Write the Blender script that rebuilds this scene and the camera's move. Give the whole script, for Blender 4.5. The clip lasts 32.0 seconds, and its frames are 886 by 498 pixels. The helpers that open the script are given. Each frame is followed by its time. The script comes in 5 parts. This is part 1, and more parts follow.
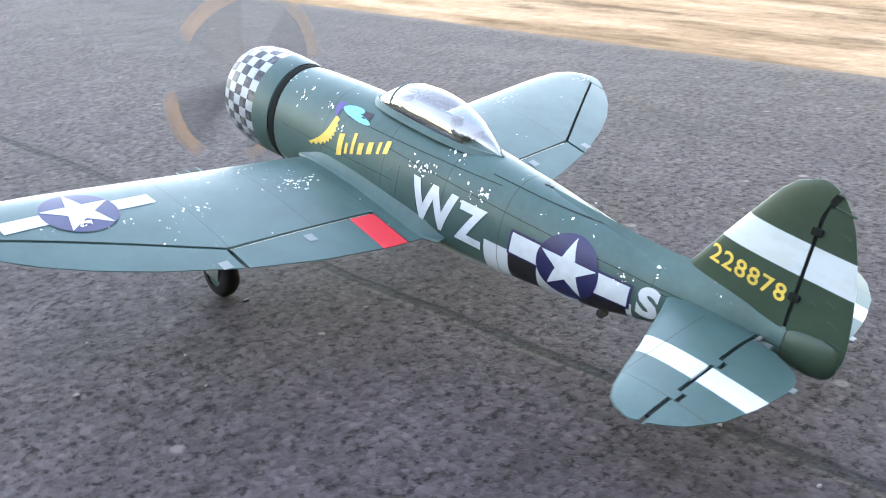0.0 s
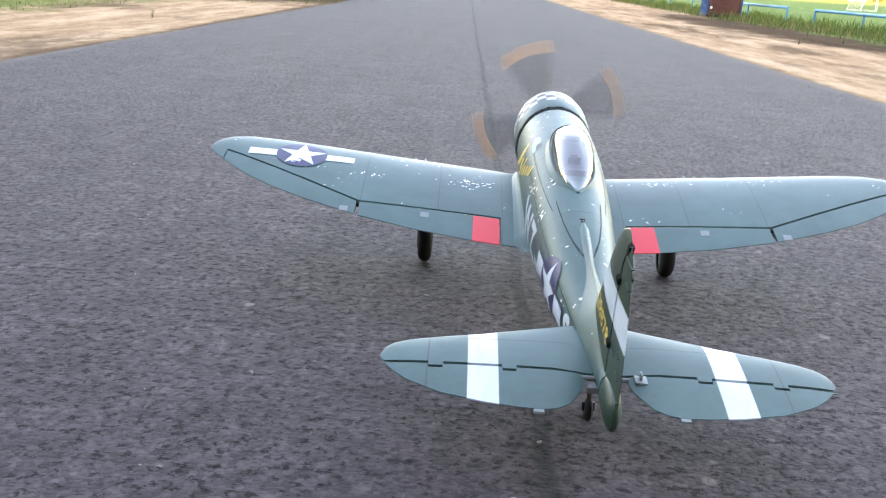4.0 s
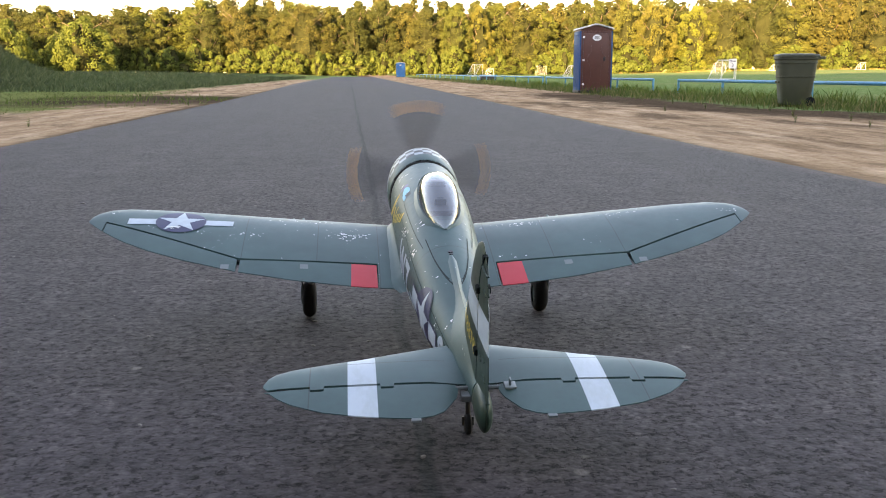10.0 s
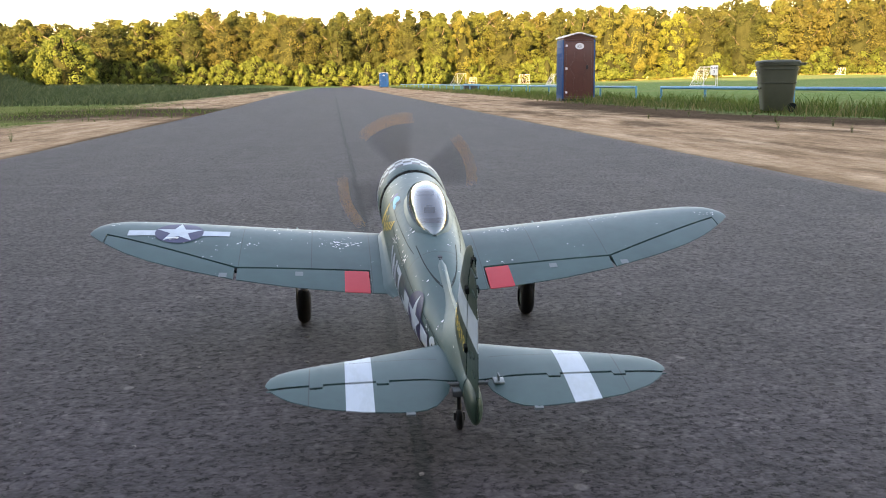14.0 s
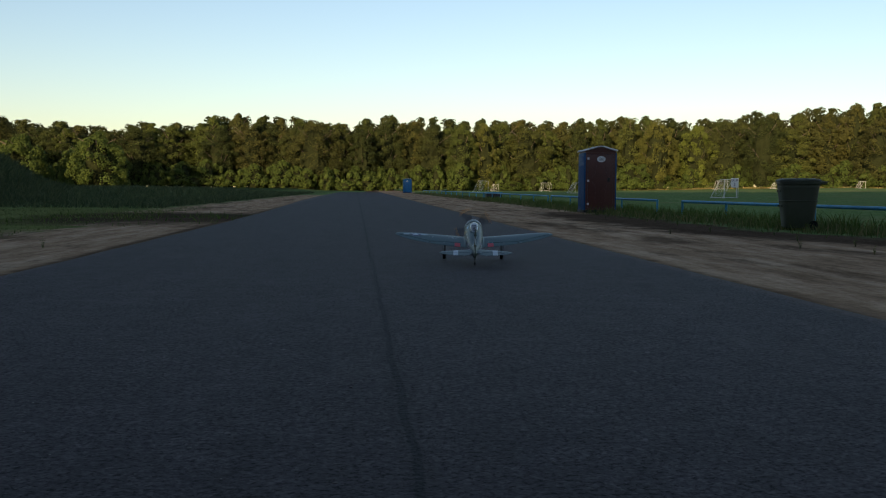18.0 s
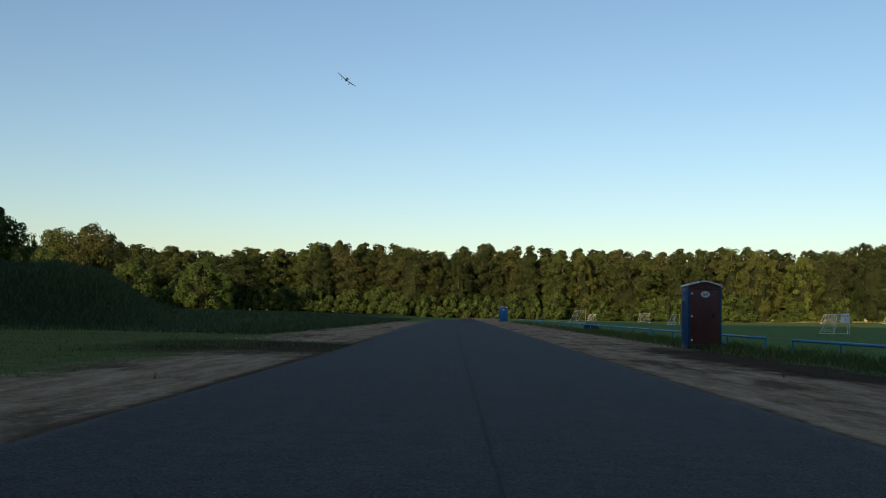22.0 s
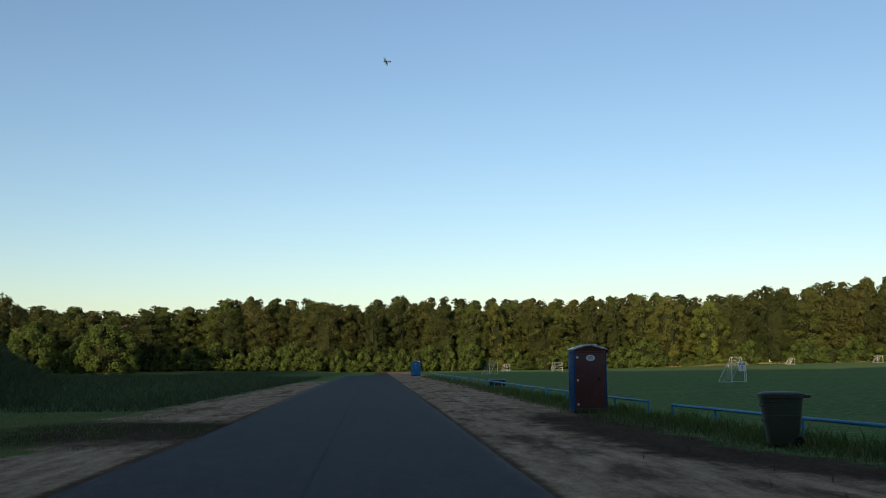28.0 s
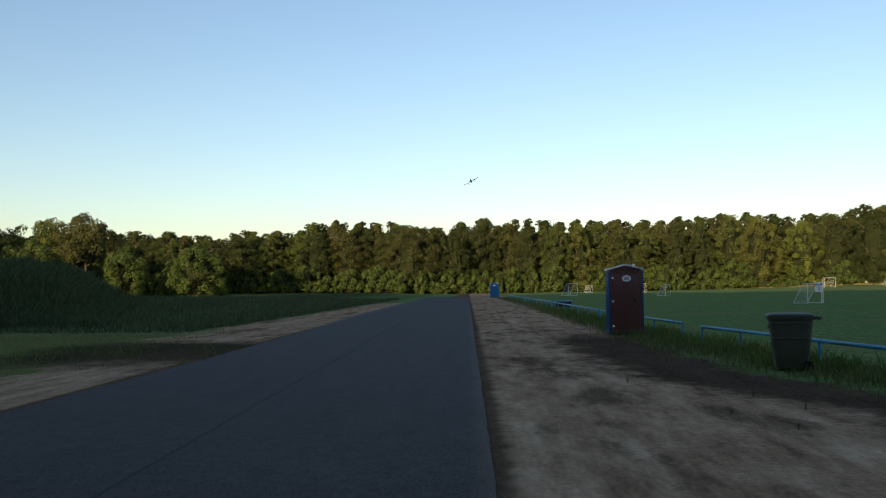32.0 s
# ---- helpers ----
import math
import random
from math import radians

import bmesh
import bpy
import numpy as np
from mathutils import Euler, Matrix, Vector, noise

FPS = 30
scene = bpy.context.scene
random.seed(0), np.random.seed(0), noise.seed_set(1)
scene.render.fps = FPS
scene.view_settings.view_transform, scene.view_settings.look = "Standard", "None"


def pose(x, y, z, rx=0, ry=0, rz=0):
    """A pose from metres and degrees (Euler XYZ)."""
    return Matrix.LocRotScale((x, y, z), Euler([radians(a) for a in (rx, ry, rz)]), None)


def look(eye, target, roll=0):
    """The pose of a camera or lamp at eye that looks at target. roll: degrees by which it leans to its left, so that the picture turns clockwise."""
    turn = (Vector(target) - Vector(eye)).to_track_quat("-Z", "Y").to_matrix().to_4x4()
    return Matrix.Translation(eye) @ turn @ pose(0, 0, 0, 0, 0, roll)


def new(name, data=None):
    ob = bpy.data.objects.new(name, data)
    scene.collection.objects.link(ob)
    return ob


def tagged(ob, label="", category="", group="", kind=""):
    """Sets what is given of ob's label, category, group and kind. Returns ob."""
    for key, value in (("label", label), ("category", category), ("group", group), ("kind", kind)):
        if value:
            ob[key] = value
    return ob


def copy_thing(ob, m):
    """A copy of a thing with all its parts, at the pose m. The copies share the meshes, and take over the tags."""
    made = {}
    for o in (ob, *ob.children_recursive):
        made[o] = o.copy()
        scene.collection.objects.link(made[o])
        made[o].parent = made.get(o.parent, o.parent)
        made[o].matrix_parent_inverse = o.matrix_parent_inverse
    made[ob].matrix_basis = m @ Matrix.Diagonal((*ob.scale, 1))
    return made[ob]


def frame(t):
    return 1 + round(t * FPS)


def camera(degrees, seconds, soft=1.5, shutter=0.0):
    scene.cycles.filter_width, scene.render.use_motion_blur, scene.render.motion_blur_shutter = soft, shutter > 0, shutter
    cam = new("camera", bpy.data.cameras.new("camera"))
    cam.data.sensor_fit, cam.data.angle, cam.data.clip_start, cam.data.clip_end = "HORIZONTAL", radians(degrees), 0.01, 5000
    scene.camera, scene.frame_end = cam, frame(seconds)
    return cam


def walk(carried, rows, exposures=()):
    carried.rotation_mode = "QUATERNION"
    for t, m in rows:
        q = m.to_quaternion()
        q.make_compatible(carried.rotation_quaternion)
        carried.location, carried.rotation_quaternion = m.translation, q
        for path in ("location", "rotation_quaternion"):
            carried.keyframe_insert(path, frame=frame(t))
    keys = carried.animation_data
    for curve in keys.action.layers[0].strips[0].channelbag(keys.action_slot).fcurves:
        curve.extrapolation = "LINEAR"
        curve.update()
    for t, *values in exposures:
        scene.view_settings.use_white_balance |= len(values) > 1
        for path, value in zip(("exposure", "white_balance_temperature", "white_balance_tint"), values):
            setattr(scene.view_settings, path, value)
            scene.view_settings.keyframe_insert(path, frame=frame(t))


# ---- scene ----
cam = camera(50.93, 32.0, soft=1.0, shutter=0.5)
# PATH rows: seconds, x, y, z, yaw, pitch, roll (degrees)
PATH = [
    (0, -0.765, 1.332, 0.801, -45.95, -21.47, -0.20),
    (0.5, -0.628, 1.149, 0.840, -38.08, -23.00, 0.09),
    (1, -0.495, 0.973, 0.838, -27.33, -21.21, 0.19),
    (1.5, -0.334, 0.868, 0.835, -19.40, -22.69, -0.27),
    (2, -0.135, 0.787, 0.814, -9.90, -21.69, -0.89),
    (2.5, 0.039, 0.674, 0.825, -1.98, -20.20, -0.96),
    (4.5, 0.333, 0.437, 0.722, 0.96, -13.25, 4.33),
    (5, 0.346, 0.392, 0.712, -2.00, -9.80, 4.09),
    (5.5, 0.363, 0.379, 0.689, -2.21, -9.43, 1.82),
    (6, 0.369, 0.367, 0.690, -3.12, -10.05, 1.30),
    (6.5, 0.375, 0.352, 0.684, -5.17, -10.42, 0.17),
    (7, 0.367, 0.341, 0.675, -5.26, -10.22, -0.37),
    (7.5, 0.367, 0.338, 0.675, -5.05, -10.43, 0.10),
    (8, 0.364, 0.340, 0.675, -4.63, -10.32, 0.12),
    (8.5, 0.361, 0.340, 0.676, -4.66, -10.54, 0.15),
    (9, 0.363, 0.344, 0.672, -4.63, -10.64, -0.07),
    (9.5, 0.364, 0.343, 0.672, -4.58, -10.60, -0.12),
    (10, 0.363, 0.350, 0.670, -4.58, -10.73, -0.12),
    (10.5, 0.361, 0.352, 0.669, -4.40, -11.44, 0.46),
    (11, 0.365, 0.347, 0.671, -4.92, -11.04, 0.32),
    (11.5, 0.361, 0.354, 0.674, -5.68, -11.18, 0.70),
    (12, 0.359, 0.354, 0.676, 354.76, -11.19, 0.06),
    (12.5, 0.359, 0.341, 0.680, 354.27, -10.65, -0.11),
    (13, 0.354, 0.340, 0.680, -5.56, -10.37, -0.15),
    (13.5, 0.353, 0.350, 0.681, -5.53, -10.30, -0.52),
    (14, 0.346, 0.360, 0.680, -5.49, -10.17, -0.75),
    (14.5, 0.348, 0.338, 0.703, -5.01, -9.67, -0.78),
    (15, 0.350, 0.311, 0.727, -4.59, -8.67, -0.78),
    (15.5, 0.350, 0.277, 0.756, -3.89, -6.73, -0.36),
    (17.5, 0.318, 0.327, 0.803, -4.09, -4.19, -0.10),
    (18, 0.315, 0.321, 0.810, -4.27, -3.76, 0.27),
    (18.5, 0.310, 0.319, 0.816, -4.55, -3.46, 0.39),
    (19, 0.296, 0.326, 0.825, -4.71, -3.11, 0.39),
    (19.5, 0.269, 0.349, 0.843, -2.40, -1.95, 0.41),
    (20, 0.238, 0.380, 0.874, 1.17, -1.25, 1.63),
    (20.5, 0.215, 0.402, 0.907, 2.73, 1.44, 1.89),
    (21, 0.201, 0.411, 0.934, 4.18, 3.68, 0.73),
    (21.5, 0.192, 0.406, 0.954, 2.84, 4.42, 0.84),
    (22, 0.187, 0.389, 0.970, 1.69, 3.98, 1.30),
    (22.5, 0.184, 0.374, 0.988, 1.17, 3.53, -0.11),
    (23, 0.181, 0.367, 1.003, 0.12, 3.53, 0.01),
    (23.5, 0.178, 0.370, 1.009, -0.41, 4.79, 0.50),
    (24, 0.181, 0.387, 1.024, -0.41, 5.07, 0.70),
    (24.5, 0.200, 0.414, 1.090, -0.40, 4.89, -0.46),
    (25, 0.230, 0.450, 1.228, -1.69, 3.90, -0.41),
    (25.5, 0.272, 0.482, 1.400, -2.99, 3.29, -0.57),
    (26, 0.362, 0.483, 1.538, -4.56, 3.56, -1.20),
    (26.5, 0.514, 0.441, 1.624, -5.27, 4.59, -0.12),
    (28.5, 1.629, 0.953, 1.642, -3.08, 7.44, -0.76),
    (29, 1.871, 1.025, 1.630, -3.92, 7.49, -1.64),
    (29.5, 2.139, 1.121, 1.614, -2.75, 6.96, -1.23),
    (30, 2.431, 1.206, 1.603, -1.69, 6.64, -1.83),
    (30.5, 2.716, 1.262, 1.600, -1.43, 4.65, -0.44),
    (31, 2.963, 1.312, 1.599, -0.15, 4.20, -0.54),
    (31.5, 3.169, 1.376, 1.597, 1.18, 3.35, -1.04),
    (32, 3.356, 1.454, 1.596, 2.25, 2.38, -0.72),
]


def eye_pose(x, y, z, yaw, pitch, roll):
    ahead = Vector((-math.sin(radians(yaw)) * math.cos(radians(pitch)),
                    math.cos(radians(yaw)) * math.cos(radians(pitch)), math.sin(radians(pitch))))
    return look((x, y, z), Vector((x, y, z)) + ahead, roll)


walk(cam, [(r[0], eye_pose(*r[1:])) for r in PATH], exposures=[
    (0.0, 4.42, 9150, 31), (2.5, 4.55, 9150, 30), (4.5, 3.9, 9400, 34), (5.0, 3.7, 9500, 34), (6.0, 3.10, 9350, 34), (7.0, 3.02, 9400, 34), (9.0, 3.14, 9400, 34), (11.0, 3.12, 9400, 34), (14.0, 3.14, 9400, 34), (15.0, 2.77, 9150, 33),
    (15.5, 2.65, 8900, 32), (17.5, 0.85, 6900, 24), (18.0, 0.38, 6700, 19), (19.0, 0.29, 6750, 26), (20.0, 0.30, 6500, 23), (21.0, 0.13, 6200, 15), (24.0, 0.13, 6200, 14), (26.0, 0.25, 6350, 15),
    (29.0, 0.12, 6100, 15), (30.0, 0.05, 6100, 15), (32.0, 0.45, 6400, 17)])

# ---- light: low evening sun behind the left shoulder, clear sky ----
SUN_AZ = math.atan2(-0.40, -0.917)        # direction towards the sun, measured from +y to +x
SUN_EL = radians(8.0)
world = bpy.data.worlds.new("sky")
scene.world = world
world.use_nodes = True
wn = world.node_tree.nodes
sky = wn.new("ShaderNodeTexSky")
sky.sky_type, sky.sun_disc = "NISHITA", False
sky.sun_elevation, sky.sun_rotation = SUN_EL, SUN_AZ
sky.altitude, sky.air_density, sky.dust_density, sky.ozone_density = 50, 1.0, 0.6, 1.7
wn["Background"].inputs["Strength"].default_value = 0.165
world.node_tree.links.new(sky.outputs[0], wn["Background"].inputs["Color"])
sun = new("sun", bpy.data.lights.new("sun", "SUN"))
sun.data.energy, sun.data.angle, sun.data.color = 5.1, radians(0.6), (1.0, 0.785, 0.45)
to_sun = Vector((math.sin(SUN_AZ) * math.cos(SUN_EL), math.cos(SUN_AZ) * math.cos(SUN_EL), math.sin(SUN_EL)))
sun.matrix_basis = look((0, 0, 60), Vector((0, 0, 60)) - to_sun)


# ---- materials ----
class Mat:
    """A small builder of node materials."""

    def __init__(self, name, color=(0.5, 0.5, 0.5), rough=0.6, metal=0.0, spec=0.5):
        self.m = bpy.data.materials.new(name)
        self.m.use_nodes = True
        self.t = self.m.node_tree
        self.b = self.t.nodes["Principled BSDF"]
        self.put("Base Color", color)
        self.put("Roughness", rough)
        self.put("Metallic", metal)
        self.put("Specular IOR Level", spec)

    def put(self, key, value):
        sock = self.b.inputs[key]
        if hasattr(value, "is_output"):
            self.t.links.new(value, sock)
        elif isinstance(value, (tuple, list)):
            sock.default_value = (*value, 1.0) if len(value) == 3 else value
        else:
            sock.default_value = value

    def node(self, kind):
        return self.t.nodes.new(kind)

    def wire(self, sock, value):
        if hasattr(value, "is_output"):
            self.t.links.new(value, sock)
        elif isinstance(value, (tuple, list)) and len(value) == 3 and sock.type == "RGBA":
            sock.default_value = (*value, 1.0)
        else:
            sock.default_value = value

    def coord(self, which="Object"):
        return self.node("ShaderNodeTexCoord").outputs[which]

    def place(self):
        return self.node("ShaderNodeNewGeometry").outputs["Position"]

    def axes(self, vec):
        n = self.node("ShaderNodeSeparateXYZ")
        self.wire(n.inputs[0], vec)
        return n.outputs[0], n.outputs[1], n.outputs[2]

    def stretch(self, vec, s):
        n = self.node("ShaderNodeVectorMath")
        n.operation = "MULTIPLY"
        self.wire(n.inputs[0], vec)
        n.inputs[1].default_value = s
        return n.outputs[0]

    def noise(self, vec, scale, detail=4.0, rough=0.55, out="Fac"):
        n = self.node("ShaderNodeTexNoise")
        self.wire(n.inputs["Vector"], vec)
        n.inputs["Scale"].default_value, n.inputs["Detail"].default_value, n.inputs["Roughness"].default_value = scale, detail, rough
        return n.outputs[out]

    def voronoi(self, vec, scale, out="Distance", feature="F1"):
        n = self.node("ShaderNodeTexVoronoi")
        n.feature = feature
        self.wire(n.inputs["Vector"], vec)
        n.inputs["Scale"].default_value = scale
        return n.outputs[out]

    def calc(self, op, a, b=0.0, c=0.0, clamp=False):
        n = self.node("ShaderNodeMath")
        n.operation, n.use_clamp = op, clamp
        for s, v in zip(n.inputs, (a, b, c)):
            self.wire(s, v)
        return n.outputs[0]

    def ramp(self, fac, stops):
        n = self.node("ShaderNodeValToRGB")
        self.wire(n.inputs[0], fac)
        el = n.color_ramp.elements
        while len(el) < len(stops):
            el.new(0.5)
        for e, (p, c) in zip(el, stops):
            e.position, e.color = p, (*c, 1.0) if isinstance(c, tuple) else (c, c, c, 1.0)
        return n.outputs[0]

    def step(self, v, lo, hi):
        n = self.node("ShaderNodeMapRange")
        n.clamp, n.interpolation_type = True, "SMOOTHSTEP"
        for s, x in zip(n.inputs, (v, lo, hi, 0.0, 1.0)):
            self.wire(s, x)
        return n.outputs[0]

    def mix(self, fac, a, b, blend="MIX"):
        n = self.node("ShaderNodeMix")
        n.data_type, n.blend_type = "RGBA", blend
        self.wire(n.inputs[0], fac)
        self.wire(n.inputs[6], a)
        self.wire(n.inputs[7], b)
        return n.outputs[2]

    def bump(self, height, strength=0.3, distance=0.01):
        n = self.node("ShaderNodeBump")
        self.wire(n.inputs["Height"], height)
        n.inputs["Strength"].default_value, n.inputs["Distance"].default_value = strength, distance
        self.put("Normal", n.outputs[0])

    def random(self):
        return self.node("ShaderNodeObjectInfo").outputs["Random"]

    def island(self):
        return self.node("ShaderNodeNewGeometry").outputs["Random Per Island"]


def plain(name, color, rough=0.6, metal=0.0, vary=0.12, scale=40.0, bump=0.0, spec=0.5):
    """A painted or moulded surface with faint mottling at two scales."""
    k = Mat(name, color, rough, metal, spec)
    c = k.coord()
    n = k.calc("ADD", k.calc("MULTIPLY", k.noise(c, scale, 5), 0.6), k.calc("MULTIPLY", k.noise(c, scale * 0.12, 3), 0.4))
    dark, light = tuple(v * (1 - vary) for v in color), tuple(min(1, v * (1 + vary)) for v in color)
    k.put("Base Color", k.ramp(n, [(0.35, dark), (0.65, light)]))
    k.put("Roughness", k.calc("ADD", k.calc("MULTIPLY", n, 0.2), rough - 0.1, clamp=True))
    if bump:
        k.bump(k.noise(c, scale * 3, 4), bump, 0.002)
    return k.m


def asphalt_material():
    k = Mat("asphalt", rough=0.85, spec=0.16)
    p = k.place()
    x, y, z = k.axes(p)
    g1 = k.node("ShaderNodeRGBToBW")
    k.wire(g1.inputs[0], k.voronoi(p, 88, out="Color"))
    stones = k.voronoi(p, 88)
    patch, spot = k.noise(p, 1.1, 6, 0.6), k.noise(p, 25, 5, 0.66)
    streak = k.noise(k.stretch(p, (3.0, 0.10, 1.0)), 1.0, 4)
    fine = k.noise(p, 300, 3)
    base = k.ramp(g1.outputs[0], [(0.12, (0.0262, 0.0208, 0.0227)), (0.5, (0.0385, 0.0306, 0.0333)), (0.88, (0.057, 0.0455, 0.0490))])
    tone = k.calc("ADD", k.calc("MULTIPLY", patch, 0.6), k.calc("MULTIPLY", streak, 0.5))
    base = k.mix(1.0, base, k.ramp(tone, [(0.35, 0.72), (0.8, 1.16)]), "MULTIPLY")
    base = k.mix(1.0, base, k.ramp(spot, [(0.34, 0.58), (0.50, 0.98), (0.68, 1.26)]), "MULTIPLY")
    # open pits between the stones, stretched and in drifts, their shade painted near-black
    lump = k.noise(k.stretch(p, (0.9, 1.0, 1.0)), 48, 6, 0.74)
    drift = k.calc("MULTIPLY_ADD", k.noise(p, 3.2, 4, 0.6), 0.16, -0.08)
    pit = k.step(k.calc("ADD", lump, drift), 0.462, 0.400)
    base = k.mix(k.calc("MULTIPLY", pit, 0.78), base, (0.0072, 0.0062, 0.0072))
    base = k.mix(1.0, base, k.ramp(k.noise(p, 6.0, 6, 0.72), [(0.36, 0.73), (0.64, 1.26)]), "MULTIPLY")
    # worn pale flecks and small bare stones
    fleck = k.step(k.voronoi(p, 7.0), 0.12, 0.06)
    few = k.step(k.noise(p, 1.9, 2), 0.53, 0.60)
    base = k.mix(k.calc("MULTIPLY", fleck, k.calc("MULTIPLY", few, 0.5)), base, (0.17, 0.15, 0.14))
    dust = k.step(k.noise(k.stretch(p, (1.0, 0.4, 1.0)), 0.8, 6, 0.7), 0.56, 0.72)
    base = k.mix(k.calc("MULTIPLY", dust, 0.22), base, (0.10, 0.085, 0.075))
    seam = k.calc("ABSOLUTE", k.calc("ADD", k.calc("SUBTRACT", x, k.calc("MULTIPLY_ADD", y, -0.0185, 0.49)),
                                     k.calc("MULTIPLY", k.calc("SUBTRACT", k.noise(k.stretch(p, (1, 0.6, 1)), 2.0, 4), 0.5), 0.08)))
    crack = k.calc("MULTIPLY", k.step(seam, 0.024, 0.008), k.step(k.noise(k.stretch(p, (1, 0.5, 1)), 1.4, 3), 0.22, 0.42))
    base = k.mix(k.calc("MULTIPLY", crack, 0.85), base, (0.006, 0.007, 0.008))
    lane = k.step(seam, 0.07, 0.03)
    base = k.mix(k.calc("MULTIPLY", lane, 0.24), base, (0.010, 0.009, 0.010))
    rim = k.calc("MINIMUM", k.calc("ADD", x, k.calc("MULTIPLY_ADD", y, 0.0158, 2.93)), k.calc("SUBTRACT", k.calc("MULTIPLY_ADD", y, -0.0135, 3.58), x))
    blown = k.step(k.calc("ADD", rim, k.calc("MULTIPLY", k.noise(k.stretch(p, (1.0, 0.5, 1.0)), 2.5, 6, 0.75), -0.45)), 0.0, -0.22)
    base = k.mix(k.calc("MULTIPLY", blown, 0.22), base, (0.20, 0.145, 0.10))
    k.put("Base Color", base)
    k.put("Roughness", k.calc("MULTIPLY_ADD", fine, 0.2, 0.68))
    k.put("Specular IOR Level", k.calc("MULTIPLY_ADD", k.step(lump, 0.38, 0.60), 0.17, 0.07))
    h = k.calc("ADD", k.calc("MULTIPLY", k.calc("SUBTRACT", 1.0, stones), 0.8), k.calc("MULTIPLY", fine, 0.4))
    h = k.calc("SUBTRACT", h, k.calc("MULTIPLY", crack, 2.0))
    h = k.calc("MULTIPLY_ADD", pit, -0.9, h)
    k.bump(h, 0.42, 0.003)
    return k.m


def ground_material():
    """Mown and rough grass with sandy tracks beside the runway."""
    k = Mat("ground", rough=0.95, spec=0.0)
    p = k.place()
    x, y, z = k.axes(p)
    wob = k.calc("MULTIPLY", k.calc("SUBTRACT", k.noise(p, 0.4, 5, 0.65), 0.5), 4.0)
    wob2 = k.calc("MULTIPLY", k.calc("SUBTRACT", k.noise(p, 2.2, 5, 0.75), 0.5), 2.2)
    w = k.calc("ADD", wob, wob2)
    # sand on the right, out to the weeds along the rail
    right = k.calc("MULTIPLY", k.step(x, -2.0, -1.0), k.step(k.calc("SUBTRACT", k.calc("ADD", k.calc("ADD", x, k.calc("MULTIPLY", y, 0.006)), k.calc("MULTIPLY", w, 0.6)), k.calc("MULTIPLY", k.step(y, 22, 6), 2.5)), 8.8, 7.9))
    # sand on the left: a near patch, and a long one further on
    xs = k.calc("ADD", x, w)
    ys = k.calc("ADD", y, k.calc("MULTIPLY", w, 1.2))
    near = k.calc("MULTIPLY", k.step(xs, -6.8, -5.6), k.step(k.calc("ADD", ys, k.calc("MULTIPLY", x, -0.6)), 31, 27))
    far = k.calc("MULTIPLY", k.step(xs, -8.4, -7.2), k.calc("MULTIPLY", k.step(ys, 28, 31), k.step(y, 110, 95)))
    left = k.calc("MULTIPLY", k.calc("MAXIMUM", near, far), k.step(x, 1.0, 0.0))
    sand_f = k.calc("MAXIMUM", right, left)
    n1 = k.noise(k.stretch(p, (1.0, 0.3, 1)), 0.7, 6, 0.65)
    ruts = k.noise(k.stretch(p, (1.7, 0.07, 1)), 1.0, 6, 0.62)
    n3 = k.noise(p, 12, 6, 0.75)
    n4 = k.noise(k.stretch(p, (1.0, 0.25, 1)), 2.4, 7, 0.75)
    tone = k.calc("ADD", k.calc("MULTIPLY", ruts, 0.3), k.calc("MULTIPLY", n4, 0.7))
    sand = k.ramp(tone, [(0.36, (0.195, 0.124, 0.075)), (0.48, (0.375, 0.240, 0.146)), (0.63, (0.56, 0.386, 0.250))])
    sand = k.mix(0.75, sand, k.ramp(n3, [(0.3, (0.58, 0.57, 0.56)), (0.7, (1.28, 1.28, 1.28))]), "MULTIPLY")
    mud = k.calc("MULTIPLY", k.step(k.calc("ADD", n1, k.calc("MULTIPLY", n3, 0.35)), 0.70, 0.80), 0.65)
    mud_left = k.calc("MULTIPLY", k.calc("MULTIPLY", k.step(ys, 20, 24), k.step(ys, 32, 29)), k.calc("MULTIPLY", k.step(x, 0.5, -0.5), k.step(xs, -10, -8)))
    bound = k.calc("SUBTRACT", k.calc("ADD", x, k.calc("MULTIPLY", w, 0.8)), k.calc("MULTIPLY_ADD", k.step(y, 10, 22), -2.6, 8.2))
    mud_right = k.calc("MULTIPLY", k.step(bound, -0.5, 0.7), k.step(k.calc("ADD", y, w), 35, 30))
    patches = k.calc("MAXIMUM", mud_left, mud_right)
    mud = k.calc("MAXIMUM", mud, k.calc("MULTIPLY", patches, 0.9))
    verge = k.calc("MAXIMUM", k.calc("ADD", x, k.calc("MULTIPLY_ADD", y, 0.0135, -3.58)), k.calc("SUBTRACT", k.calc("MULTIPLY_ADD", y, -0.0158, -2.93), x))
    verge = k.step(k.calc("ADD", verge, k.calc("MULTIPLY", k.noise(p, 3.0, 5, 0.7), -0.35)), 0.12, -0.08)
    mud = k.calc("MAXIMUM", mud, k.calc("MULTIPLY", verge, 0.75))
    soil = k.ramp(n3, [(0.3, (0.026, 0.018, 0.012)), (0.7, (0.085, 0.057, 0.039))])
    sand = k.mix(mud, sand, soil)
    g1, g2, g3 = k.noise(k.stretch(p, (0.25, 1.0, 1)), 0.22, 6, 0.65), k.noise(p, 3.0, 6, 0.75), k.noise(k.stretch(p, (1.0, 0.4, 1)), 40, 4, 0.7)
    grass = k.ramp(g2, [(0.3, (0.064, 0.114, 0.032)), (0.50, (0.126, 0.192, 0.066)), (0.72, (0.24, 0.295, 0.135))])
